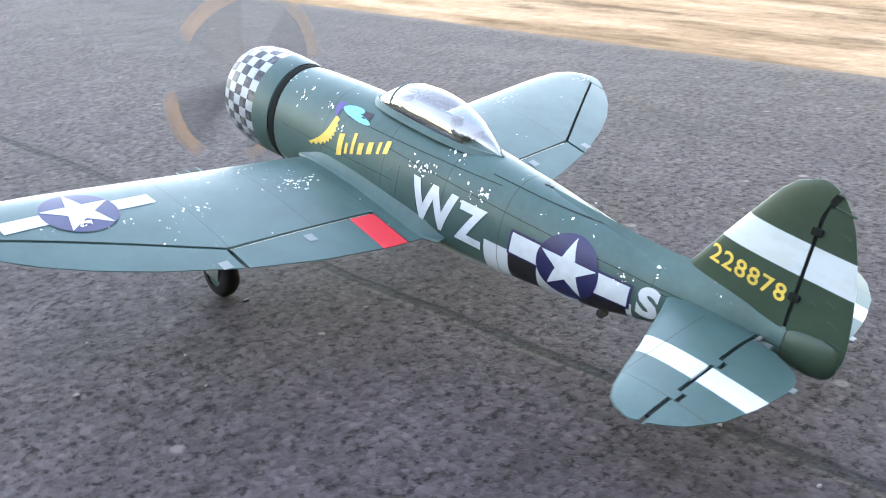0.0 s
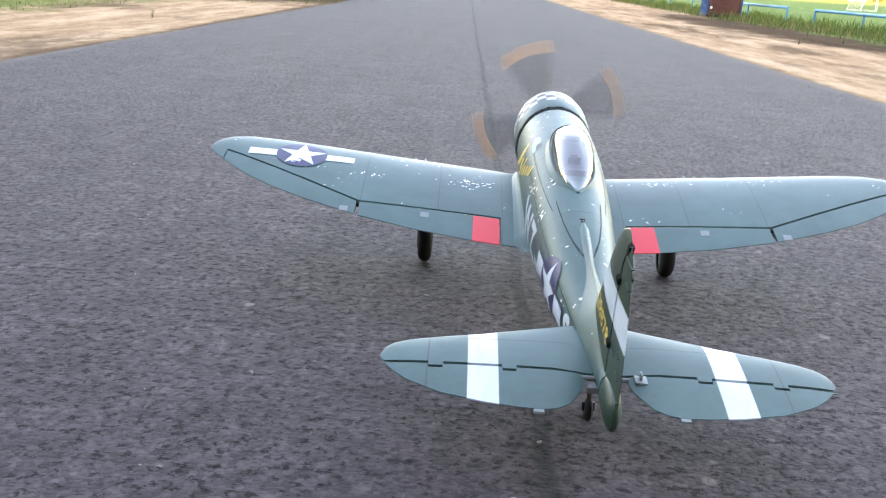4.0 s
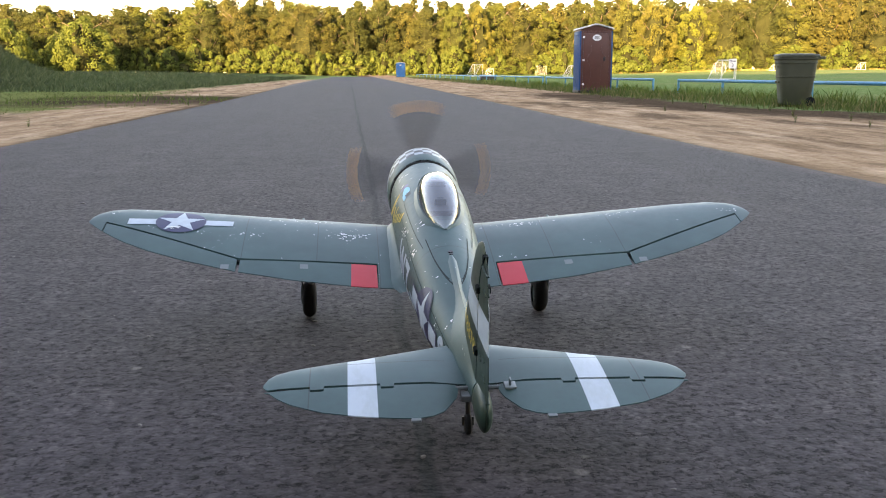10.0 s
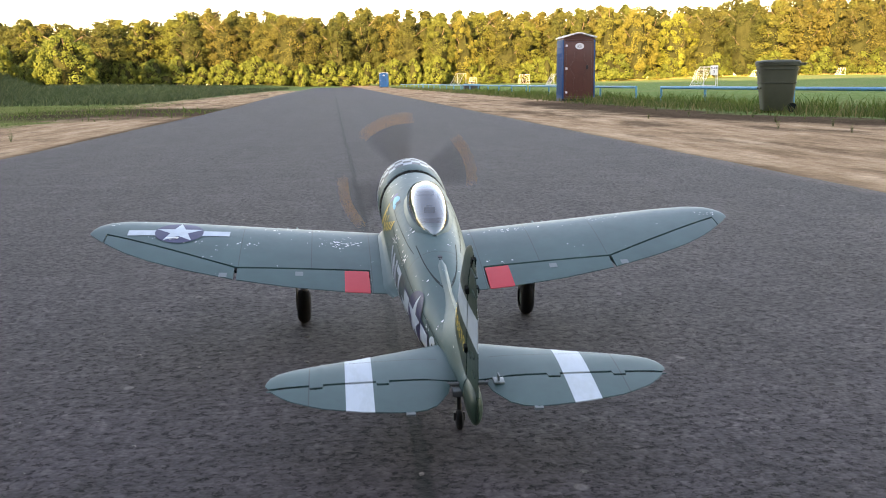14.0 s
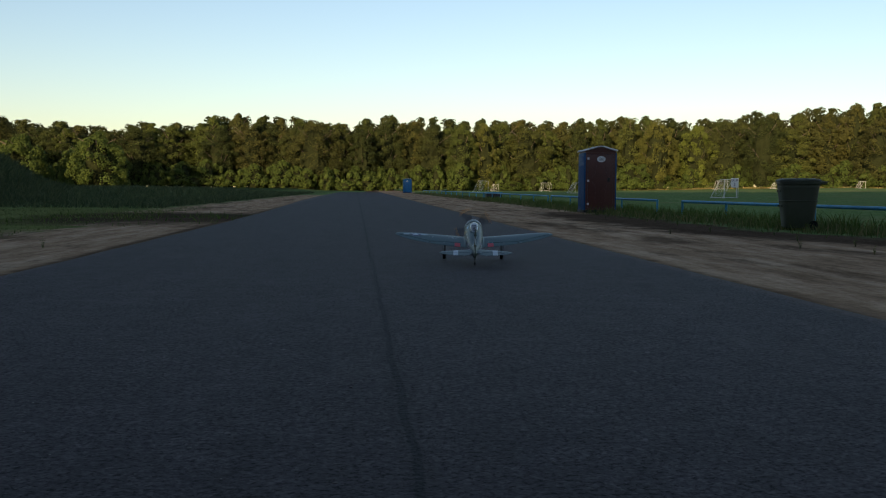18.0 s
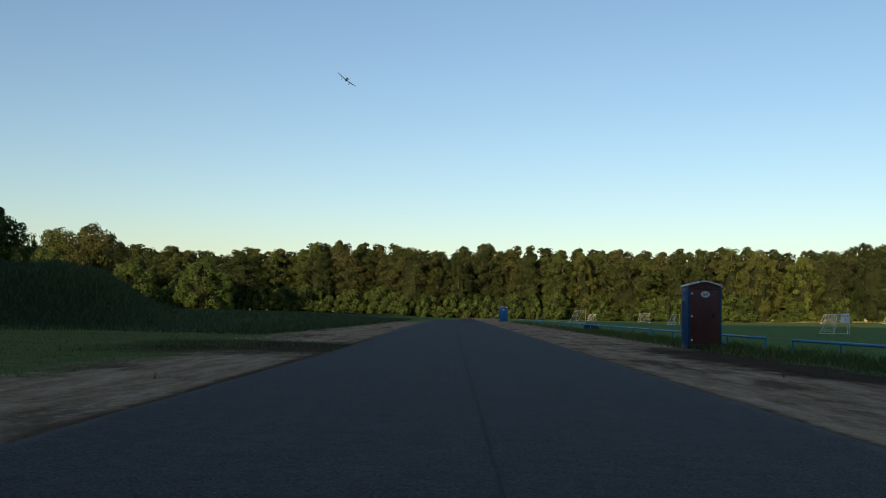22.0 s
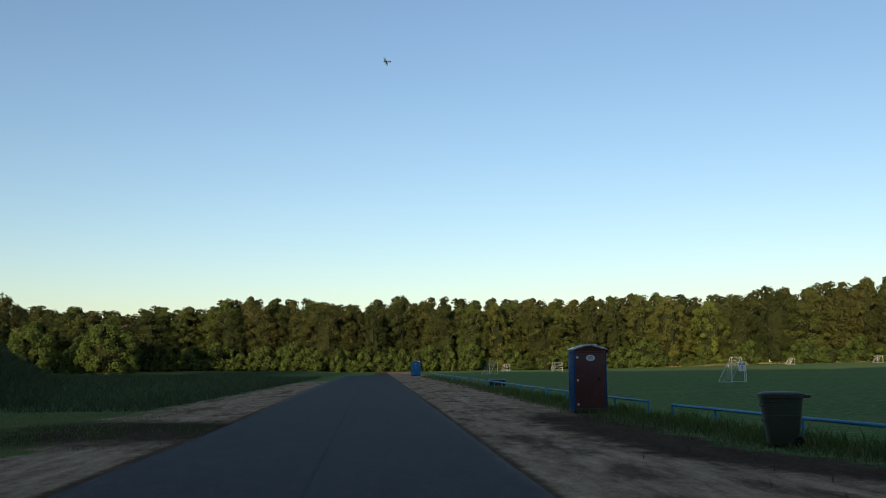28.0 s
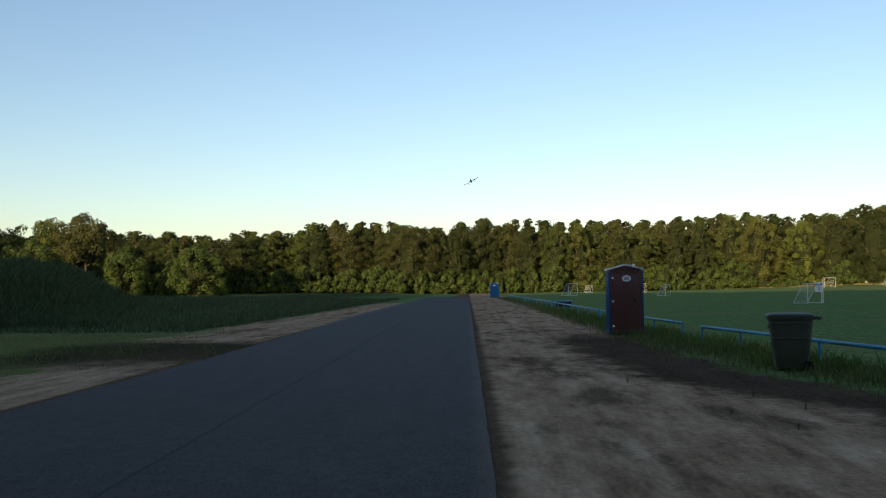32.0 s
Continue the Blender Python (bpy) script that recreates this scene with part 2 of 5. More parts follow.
    lawn = k.ramp(g2, [(0.3, (0.105, 0.125, 0.040)), (0.55, (0.150, 0.165, 0.058)), (0.75, (0.205, 0.205, 0.085))])
    on_lawn = k.calc("MULTIPLY", k.step(x, -4.0, -5.5), k.step(k.calc("ADD", ys, k.calc("MULTIPLY", x, 0.2)), 38, 33))
    grass = k.mix(on_lawn, grass, lawn)
    rough = k.calc("MULTIPLY", k.step(x, -6.0, -9.0), k.step(y, 39, 44))
    grass = k.mix(k.calc("MULTIPLY", rough, 0.7), grass, (0.094, 0.124, 0.050))
    bank = k.calc("MULTIPLY", k.step(x, -13.0, -19.0), k.step(y, 38, 47))
    grass = k.mix(k.calc("MULTIPLY", bank, 0.8), grass, (0.046, 0.064, 0.026))
    grass = k.mix(0.6, grass, k.ramp(g3, [(0.3, 0.6), (0.7, 1.35)]), "MULTIPLY")
    grass = k.mix(k.calc("MULTIPLY", k.calc("MULTIPLY", k.step(g1, 0.48, 0.62), k.step(x, 0.0, 4.0)), 0.6), grass, (0.19, 0.19, 0.085))
    grass = k.mix(k.calc("MULTIPLY", k.calc("MULTIPLY", mud_left, k.step(n3, 0.25, 0.45)), 0.92), grass, soil)
    clover = k.calc("MULTIPLY", k.step(k.voronoi(p, 3.4), 0.17, 0.10), k.calc("MULTIPLY", k.step(k.noise(p, 0.5, 4, 0.6), 0.48, 0.58), k.step(x, 8.5, 9.5)))
    grass = k.mix(k.calc("MULTIPLY", clover, 0.75), grass, (0.42, 0.44, 0.34))
    k.put("Base Color", k.mix(sand_f, grass, sand))
    k.bump(k.calc("ADD", k.calc("MULTIPLY", ruts, 0.6), k.calc("MULTIPLY", n3, 0.5)), 0.8, 0.05)
    return k.m


def leaf_material(name, dark, light, yellow, variety=False, puffs=False):
    k = Mat(name, rough=0.7, spec=0.12)
    r, o = k.island(), k.random()
    c = k.ramp(r, [(0.0, dark), (0.6, light), (1.0, yellow)])
    if puffs:
        c = k.mix(1.0, c, k.ramp(k.noise(k.coord(), 0.42, 3, 0.6), [(0.34, (0.80, 0.82, 0.84)), (0.5, (1.0, 1.0, 1.0)), (0.66, (1.18, 1.15, 1.06))]), "MULTIPLY")
    if variety:
        tint = k.ramp(o, [(0.0, (0.64, 0.70, 0.58)), (0.25, (0.86, 0.90, 0.72)), (0.45, (1.06, 1.00, 0.82)), (0.60, (1.24, 1.04, 0.82)), (0.78, (1.12, 1.22, 0.82)), (1.0, (1.46, 1.46, 0.92))])
        c = k.mix(1.0, c, tint, "MULTIPLY")
    k.put("Base Color", c)
    tr = k.node("ShaderNodeBsdfTranslucent")
    k.wire(tr.inputs["Color"], c)
    mx = k.node("ShaderNodeMixShader")
    mx.inputs[0].default_value = 0.40
    k.t.links.new(k.b.outputs[0], mx.inputs[1])
    k.t.links.new(tr.outputs[0], mx.inputs[2])
    k.t.links.new(mx.outputs[0], k.t.nodes["Material Output"].inputs["Surface"])
    return k.m


OLIVE, OLIVE_DARK = (0.034, 0.084, 0.078), (0.021, 0.045, 0.030)
WHITE, NAVY, BLACK = (0.43, 0.50, 0.53), (0.009, 0.012, 0.062), (0.012, 0.012, 0.014)


def chips(k, c, scale=14.0, amount=0.70, where=None):
    """Small flakes where the paint has come off, showing white foam."""
    big = k.step(k.noise(c, scale * 0.6, 2), 0.57, 0.62)
    small = k.step(k.noise(c, scale * 5.5, 3, 0.6), amount - 0.03, amount)
    f = k.calc("MULTIPLY", big, small)
    return k.calc("MULTIPLY", f, where) if where is not None else f


def skin(name, pattern=None, base=OLIVE, rough=0.38, lines=(), chip=True, coat=0.0):
    """Satin model paint: two tones of olive, scuffs, panel lines and chipped flakes."""
    k = Mat(name, rough=rough, spec=0.33)
    c = k.coord()
    n1, n2 = k.noise(c, 9, 5, 0.6), k.noise(c, 70, 4, 0.6)
    tone = k.calc("ADD", k.calc("MULTIPLY", n1, 0.7), k.calc("MULTIPLY", n2, 0.3))
    col = k.mix(1.0, base, k.ramp(tone, [(0.3, 0.78), (0.7, 1.22)]), "MULTIPLY")
    x, y, z = k.axes(c)
    if pattern:
        col = pattern(k, c, x, y, z, col)
    for axis, at, lo, hi in lines:          # panel lines
        v, o = (x, y) if axis == "x" else (y, x)
        near = k.step(k.calc("ABSOLUTE", k.calc("SUBTRACT", k.calc("ABSOLUTE", v) if axis == "x" else v, at)), 0.0016, 0.0006)
        oo = k.calc("ABSOLUTE", o) if axis == "y" else o
        inside = k.calc("MULTIPLY", k.calc("GREATER_THAN", oo, lo), k.calc("LESS_THAN", oo, hi))
        col = k.mix(k.calc("MULTIPLY", k.calc("MULTIPLY", near, inside), 0.6), col, (0.02, 0.026, 0.02))
    if chip:
        col = k.mix(chips(k, c), col, (0.75, 0.77, 0.76))
    k.put("Base Color", col)
    k.put("Roughness", k.calc("MULTIPLY_ADD", n2, 0.25, rough - 0.1))
    k.put("Coat Weight", coat)
    k.put("Coat Roughness", 0.2)
    k.bump(n2, 0.05, 0.001)
    return k.m


def stripe_between(k, v, lo, hi, edge=0.0006):
    return k.calc("MULTIPLY", k.step(v, lo - edge, lo + edge), k.step(v, hi + edge, hi - edge))


def fuselage_pattern(k, c, x, y, z, col):
    # darker olive sides, invasion stripes round the lower rear body, pale belly
    belly = k.step(z, 0.214, 0.196)
    col = k.mix(k.calc("MULTIPLY", belly, 0.9), col, (0.45, 0.48, 0.49))
    low = k.step(z, 0.2735, 0.2715)
    zone = k.calc("MULTIPLY", low, stripe_between(k, y, -0.775, -0.47))
    col = k.mix(zone, col, WHITE)
    b = k.calc("MAXIMUM", stripe_between(k, y, -0.588, -0.525), stripe_between(k, y, -0.765, -0.672))
    col = k.mix(k.calc("MULTIPLY", b, low), col, BLACK)
    return col


def cowl_pattern(k, c, x, y, z, col):
    ang = k.calc("ARCTAN2", x, k.calc("SUBTRACT", z, 0.288))
    u = k.calc("FLOOR", k.calc("MULTIPLY", ang, 28 / (2 * math.pi)))
    v = k.calc("FLOOR", k.calc("MULTIPLY", y, 1 / 0.024))
    odd = k.calc("ABSOLUTE", k.calc("MODULO", k.calc("ADD", u, v), 2.0))
    chk = k.mix(k.calc("GREATER_THAN", odd, 0.5), (0.30, 0.345, 0.37), (0.016, 0.017, 0.026))
    wear = k.step(k.noise(c, 30, 4, 0.7), 0.45, 0.62)
    chk = k.mix(k.calc("MULTIPLY", wear, 0.45), chk, (0.16, 0.18, 0.18))
    return k.mix(stripe_between(k, y, 0.216, 0.40), col, chk)


def scuffed_white(k, c):
    """White paint rubbed grey in streaks."""
    rub = k.step(k.noise(k.stretch(c, (1.0, 0.35, 1.0)), 34, 5, 0.7), 0.42, 0.62)
    return k.mix(k.calc("MULTIPLY", rub, 0.55), WHITE, (0.36, 0.42, 0.42))


def tail_pattern(k, c, x, y, z, col):
    return k.mix(stripe_between(k, k.calc("MAXIMUM", k.calc("MULTIPLY", x, 1 / 1.035), k.calc("MULTIPLY", x, -1.0)), 0.1745, 0.2245), col, scuffed_white(k, c))


def fin_pattern(k, c, x, y, z, col):
    return k.mix(stripe_between(k, k.calc("MULTIPLY_ADD", y, -0.078, z), 0.511, 0.5655), col, scuffed_white(k, c))


def flap_pattern(k, c, x, y, z, col):
    return k.mix(k.calc("LESS_THAN", k.calc("ABSOLUTE", x), 0.217), col, (0.62, 0.035, 0.045))


M_ASPHALT, M_GROUND = asphalt_material(), ground_material()
M_FUSE = skin("fuselage_paint", fuselage_pattern, rough=0.43, coat=0.04, lines=[("y", -0.02, -1, 1), ("y", -0.20, -1, 1), ("y", -0.36, -1, 1), ("y", -0.50, -1, 1), ("y", -0.80, -1, 1)])
M_COWL = skin("cowl_paint", cowl_pattern, rough=0.46, coat=0.06)
M_WING = skin("wing_paint", lines=[("x", 0.145, -0.36, 0.1), ("x", 0.30, -0.235, 0.03), ("x", 0.485, -0.235, 0.04)])
M_FLAP = skin("flap_paint", flap_pattern, chip=False)
M_TAIL = skin("tail_paint", tail_pattern, lines=[("x", 0.29, -1.2, -0.8), ("y", -0.905, 0.05, 0.30)], chip=False)
M_FIN = skin("fin_paint", fin_pattern, base=OLIVE_DARK, chip=False)
M_OLIVE = skin("olive_paint")
M_WHITE = plain("white_marking", WHITE, 0.5)
M_NAVY = plain("navy_marking", NAVY, 0.45)
M_YELLOW = plain("yellow_marking", (0.60, 0.41, 0.075), 0.5, vary=0.25)
M_CYAN = plain("cyan_marking", (0.05, 0.45, 0.62), 0.45)
M_VIOLET = plain("violet_marking", (0.07, 0.05, 0.2), 0.45)
M_BLACK = plain("black_paint", (0.014, 0.014, 0.016), 0.5)
M_RUBBER = plain("rubber", (0.012, 0.012, 0.013), 0.85, bump=0.2, spec=0.2)
M_STEEL = plain("bare_steel", (0.5, 0.5, 0.5), 0.35, 1.0)
M_ORANGE = plain("orange_tip", (0.85, 0.33, 0.05), 0.5)
M_SEATGREEN = plain("cockpit_green", (0.03, 0.034, 0.036), 0.6)
M_COCKPIT = plain("cockpit_black", (0.028, 0.031, 0.036), 0.6)
M_FLAKE = plain("bare_white_foam", (0.70, 0.72, 0.71), 0.7)
M_DOOR = plain("gear_door_grey", (0.11, 0.125, 0.12), 0.5)
M_TAPE = plain("clear_tape", (0.13, 0.16, 0.155), 0.4)
M_SEAM = plain("panel_seam_paint", (0.014, 0.026, 0.023), 0.7, spec=0.2)
# black for the shade in hinge gaps, and for the cowl ring
M_GAP = plain("gap_shade_and_ring_black", (0.010, 0.012, 0.011), 0.9, spec=0.1)


def glass_material(name, tint=(0.93, 0.96, 0.97), rough=0.03):
    k = Mat(name, tint, rough)
    gl = k.node("ShaderNodeBsdfGlossy")
    gl.inputs["Roughness"].default_value = rough
    tr = k.node("ShaderNodeBsdfTransparent")
    tr.inputs["Color"].default_value = (*tint, 1)
    lw = k.node("ShaderNodeLayerWeight")
    lw.inputs["Blend"].default_value = 0.5
    mx = k.node("ShaderNodeMixShader")
    k.wire(mx.inputs[0], k.calc("MULTIPLY_ADD", k.calc("POWER", lw.outputs["Facing"], 2.2), 0.42, 0.20, clamp=True))
    k.t.links.new(tr.outputs[0], mx.inputs[1])
    k.t.links.new(gl.outputs[0], mx.inputs[2])
    k.t.links.new(mx.outputs[0], k.t.nodes["Material Output"].inputs["Surface"])
    return k.m


M_GLASS = glass_material("canopy_glass", (0.90, 0.93, 0.95))
M_FOAM = plain("cream_foam", (0.62, 0.62, 0.52), 0.7)
M_BARK = plain("bark", (0.15, 0.112, 0.085), 0.9, vary=0.3, scale=6, bump=0.5)
M_LEAF = leaf_material("broad_leaf", (0.050, 0.063, 0.024), (0.067, 0.081, 0.030), (0.088, 0.101, 0.038), True, True)
# yellow-green copy of the leaf, brightened to stand for stronger sun
M_LEAF_SUNLIT = leaf_material("sunlit_leaf", (0.078, 0.097, 0.031), (0.103, 0.125, 0.039), (0.130, 0.152, 0.048), True, True)
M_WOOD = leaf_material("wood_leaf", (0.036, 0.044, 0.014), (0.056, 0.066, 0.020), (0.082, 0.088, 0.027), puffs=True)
M_CORE = plain("inner_crown_shade", (0.020, 0.024, 0.009), 0.9, vary=0.4, scale=3.0, spec=0.05)
M_BUSH = leaf_material("bush_leaf", (0.058, 0.086, 0.020), (0.080, 0.115, 0.027), (0.108, 0.142, 0.034), puffs=True)
M_GRASS = leaf_material("grass_blade", (0.045, 0.085, 0.014), (0.085, 0.135, 0.026), (0.17, 0.18, 0.055))
M_WEED = leaf_material("weed_blade", (0.058, 0.088, 0.022), (0.10, 0.128, 0.038), (0.26, 0.19, 0.095))
# dry grass with the gold of the sunlit field edge in its colour
M_FRINGE = leaf_material("sunlit_edge_grass", (0.16, 0.15, 0.05), (0.24, 0.21, 0.08), (0.33, 0.28, 0.12))
M_BANK = leaf_material("bank_grass", (0.040, 0.060, 0.025), (0.070, 0.095, 0.040), (0.125, 0.140, 0.066))
M_LAWN = leaf_material("lawn_blade", (0.095, 0.118, 0.036), (0.138, 0.158, 0.054), (0.195, 0.200, 0.080))
M_DRY = plain("dry_stem", (0.13, 0.10, 0.055), 0.8, vary=0.3)
M_BROWN = plain("brown_plastic", (0.098, 0.034, 0.027), 0.42, scale=8)
M_BLUE = plain("blue_plastic", (0.004, 0.070, 0.185), 0.6, scale=8, spec=0.25)
M_BLUE_BRIGHT = plain("bright_blue_plastic", (0.003, 0.105, 0.26), 0.5, scale=8, spec=0.3)
M_PALE = plain("pale_plastic", (0.70, 0.71, 0.72), 0.5, scale=8)
M_BINGREEN = plain("bin_plastic", (0.053, 0.059, 0.037), 0.6, scale=8)
M_RAILBLUE = plain("rail_blue_paint", (0.024, 0.23, 0.37), 0.5, scale=12, vary=0.2)
M_GOAL = plain("white_tube", (0.55, 0.55, 0.54), 0.5)
M_STONE = plain("pebble_stone", (0.13, 0.115, 0.105), 0.8, vary=0.4, scale=60)


# ---- mesh helpers ----
def link(name, bm, mats, parent=None, label="", smooth=True):
    me = bpy.data.meshes.new(name)
    bm.normal_update()
    bm.to_mesh(me)
    bm.free()
    for m in (mats if isinstance(mats, (list, tuple)) else [mats]):
        me.materials.append(m)
    if smooth:
        me.polygons.foreach_set("use_smooth", [True] * len(me.polygons))
        me.set_sharp_from_angle(angle=radians(38))
    ob = new(name, me)
    if parent is not None:
        ob.parent = parent
    if label:
        ob["label"] = label
    return ob


def part(name, bm, mats, parent, label="", smooth=True):
    return link(name, bm, mats, parent, label, smooth)


def raw(name, verts, faces, mat, parent=None, smooth=False):
    me = bpy.data.meshes.new(name)
    me.from_pydata(verts, [], faces)
    me.materials.append(mat)
    if smooth:
        me.polygons.foreach_set("use_smooth", [True] * len(me.polygons))
    ob = new(name, me)
    if parent is not None:
        ob.parent = parent
    return ob


def box(bm, lo, hi, bevel=0.0, m=None, mat=0):
    """A box with bevelled edges, added to bm."""
    b = bmesh.new()
    bmesh.ops.create_cube(b, size=1.0)
    lo, hi = Vector(lo), Vector(hi)
    for v in b.verts:
        v.co = Vector(((lo[i] + hi[i]) / 2 + v.co[i] * (hi[i] - lo[i]) for i in range(3)))
    if bevel:
        bmesh.ops.bevel(b, geom=b.edges[:], offset=bevel, segments=2, affect="EDGES", profile=0.6)
    join(bm, b, m, mat)
    return bm


def join(bm, b, m=None, mat=0):
    if m is not None:
        bmesh.ops.transform(b, matrix=m, verts=b.verts[:])
    for f in b.faces:
        f.material_index = mat
    me = bpy.data.meshes.new("t")
    b.to_mesh(me)
    b.free()
    bm.from_mesh(me)
    bpy.data.meshes.remove(me)


def tube(bm, a, b, r, seg=10, r2=None, mat=0):
    """A round bar from a to b."""
    a, b = Vector(a), Vector(b)
    t = bmesh.new()
    bmesh.ops.create_cone(t, cap_ends=True, segments=seg, radius1=r, radius2=r if r2 is None else r2, depth=(b - a).length)
    turn = (b - a).to_track_quat("Z", "Y").to_matrix().to_4x4()
    join(bm, t, Matrix.Translation((a + b) / 2) @ turn, mat)
    return bm


def loft(bm, rings, close=True, cap0=True, cap1=True, mat=0):
    rows = [[bm.verts.new(p) for p in r] for r in rings]
    n = len(rows[0])
    for a, b in zip(rows, rows[1:]):
        for i in range(n if close else n - 1):
            j = (i + 1) % n
            f = bm.faces.new((a[i], a[j], b[j], b[i]))
            f.material_index = mat
    if cap0:
        bm.faces.new(rows[0][::-1]).material_index = mat
    if cap1:
        bm.faces.new(rows[-1]).material_index = mat
    bmesh.ops.recalc_face_normals(bm, faces=bm.faces[:])
    return rows


def thing(name, label, category, group="", m=None):
    ob = new(name)
    ob.empty_display_size = 0.1
    if m is not None:
        ob.matrix_basis = m
    return tagged(ob, label, category, group)


def lerp(table, x):
    """Smooth reading of a table of (x, values...)."""
    xs = [r[0] for r in table]
    return [float(np.interp(x, xs, [r[i] for r in table])) for i in range(1, len(table[0]))]


# ---- ground and runway ----
def smooth(v, lo, hi):
    t = min(1.0, max(0.0, (v - lo) / (hi - lo)))
    return t * t * (3 - 2 * t)


def height(x, y):
    """Height of the ground: flat by the runway, a bank and a mound on the left, a faint rise across the field."""
    z = -0.04
    z += 0.6 * smooth(-x, 9, 22) * smooth(y, 46, 80)
    mound = smooth(-x - 0.31 * y, 0.0, 7.5) * smooth(y, 42, 53) * smooth(-y, -104, -74)
    z += 3.1 * mound + mound * (0.45 * noise.noise((x * 0.28, y * 0.28, 5.1)) + 0.22 * noise.noise((x * 0.8, y * 0.8, 7.7)))
    z += 0.16 * smooth(x, 12, 24) + 0.9 * smooth(x, 40, 110) * smooth(y, 90, 200)
    if x < -3.5 or x > 4.5:
        z += 0.05 * noise.noise((x * 0.5, y * 0.5, 0.3)) * smooth(max(-x - 3.5, x - 4.5), 0, 2)
        z += 0.35 * noise.noise((x * 0.06, y * 0.06, 2.3)) * smooth(max(-x - 12, x - 60), 0, 20)
    return z


def axis(lo, hi, near, grow=1.16, far=1600):
    """Even steps over the near stretch, then ever longer ones to the horizon."""
    a = list(np.arange(lo, hi + 1e-6, near))
    s, v = near, a[0]
    while v > -far:
        s *= grow
        v -= s
        a.insert(0, v)
    s, v = near, a[-1]
    while v < far:
        s *= grow
        v += s
        a.append(v)
    return a


def build_ground():
    xs, ys = axis(-45, 45, 0.9), axis(-12, 135, 1.2)
    verts = [(x, y, height(x, y)) for y in ys for x in xs]
    n = len(xs)
    faces = [(j * n + i, j * n + i + 1, (j + 1) * n + i + 1, (j + 1) * n + i) for j in range(len(ys) - 1) for i in range(n - 1)]
    ob = raw("ground", verts, faces, M_GROUND, smooth=True)
    tagged(ob, "grassy airfield ground with sandy tracks beside the runway", "ground", kind="structure")


LEFT_EDGE = [(-30, -2.85), (10, -3.05), (22, -3.10), (33, -3.30), (58, -4.15), (90, -4.80), (160, -5.60)]


def edge_left(y):
    return lerp(LEFT_EDGE, y)[0] + 0.03 * noise.noise((0.0, y * 0.6, 1.0)) + 0.012 * noise.noise((3.0, y * 2.1, 1.0))


def edge_right(y):
    return 3.58 - 0.0135 * y + 0.03 * noise.noise((7.0, y * 0.6, 1.0)) + 0.012 * noise.noise((9.0, y * 2.1, 1.0))


def build_runway():
    ys = list(np.arange(-25, 40, 0.25)) + list(np.arange(40, 158, 1.0))
    bm = bmesh.new()
    rows = []
    for y in ys:
        a, b = edge_left(y), edge_right(y)
        rows.append([bm.verts.new(p) for p in ((a - 0.02, y, -0.08), (a, y, -0.006), (a + 0.05, y, 0.0), (b - 0.05, y, 0.0), (b, y, -0.006), (b + 0.02, y, -0.08))])
    for r, s in zip(rows, rows[1:]):
        for i in range(5):
            bm.faces.new((r[i], r[i + 1], s[i + 1], s[i]))
    ob = link("runway", bm, M_ASPHALT, smooth=False)
    tagged(ob, "worn grey asphalt runway with a dark lengthwise seam", "runway", kind="structure")


build_ground()
build_runway()

# ---- model airplane, in level flight attitude, main wheels on z = 0 ----
FUS = [  # y, top, bottom, half width, roundness
    (-1.02, 0.342, 0.286, 0.014, 2.0), (-0.94, 0.346, 0.268, 0.023, 2.0), (-0.86, 0.351, 0.250, 0.036, 2.05), (-0.80, 0.356, 0.236, 0.047, 2.1),
    (-0.70, 0.366, 0.212, 0.062, 2.15), (-0.60, 0.379, 0.199, 0.074, 2.2), (-0.537, 0.387, 0.192, 0.080, 2.2), (-0.45, 0.396, 0.181, 0.087, 2.2), (-0.40, 0.401, 0.175, 0.090, 2.25),
    (-0.30, 0.408, 0.166, 0.095, 2.25), (-0.20, 0.412, 0.162, 0.099, 2.25), (-0.10, 0.413, 0.160, 0.102, 2.2), (0.0, 0.410, 0.161, 0.103, 2.15),
    (0.10, 0.404, 0.167, 0.101, 2.1), (0.17, 0.399, 0.175, 0.098, 2.05)]
LE = [(0.0, 0.040), (0.40, 0.046), (0.70, 0.056), (0.80, 0.052), (0.85, 0.035), (0.875, 0.010), (0.886, -0.015), (0.89, -0.04)]
TE = [(0.0, -0.345), (0.20, -0.344), (0.35, -0.328), (0.49, -0.296), (0.62, -0.249), (0.71, -0.206), (0.785, -0.156), (0.83, -0.114), (0.87, -0.071), (0.886, -0.050), (0.89, -0.043)]
HINGE = [(0.0, -0.236), (0.49, -0.236), (0.845, -0.050), (0.9, -0.02)]
TLE = [(0.0, -0.815), (0.033, -0.828), (0.084, -0.845), (0.17, -0.870), (0.222, -0.887), (0.267, -0.8955), (0.322, -0.912), (0.348, -0.925), (0.362, -0.940), (0.368, -0.957), (0.370, -0.965)]
TTE = [(0.0, -0.985), (0.034, -0.998), (0.040, -1.024), (0.064, -1.066), (0.085, -1.080), (0.11, -1.085), (0.14, -1.0835), (0.18, -1.078), (0.226, -1.0705), (0.271, -1.0565), (0.322, -1.0285), (0.352, -1.000), (0.366, -0.975), (0.370, -0.967)]
FLE = [(0.33, -0.810), (0.3756, -0.836), (0.4177, -0.861), (0.4694, -0.891), (0.517, -0.920), (0.5506, -0.941), (0.570, -0.960), (0.582, -0.985), (0.586, -0.998)]
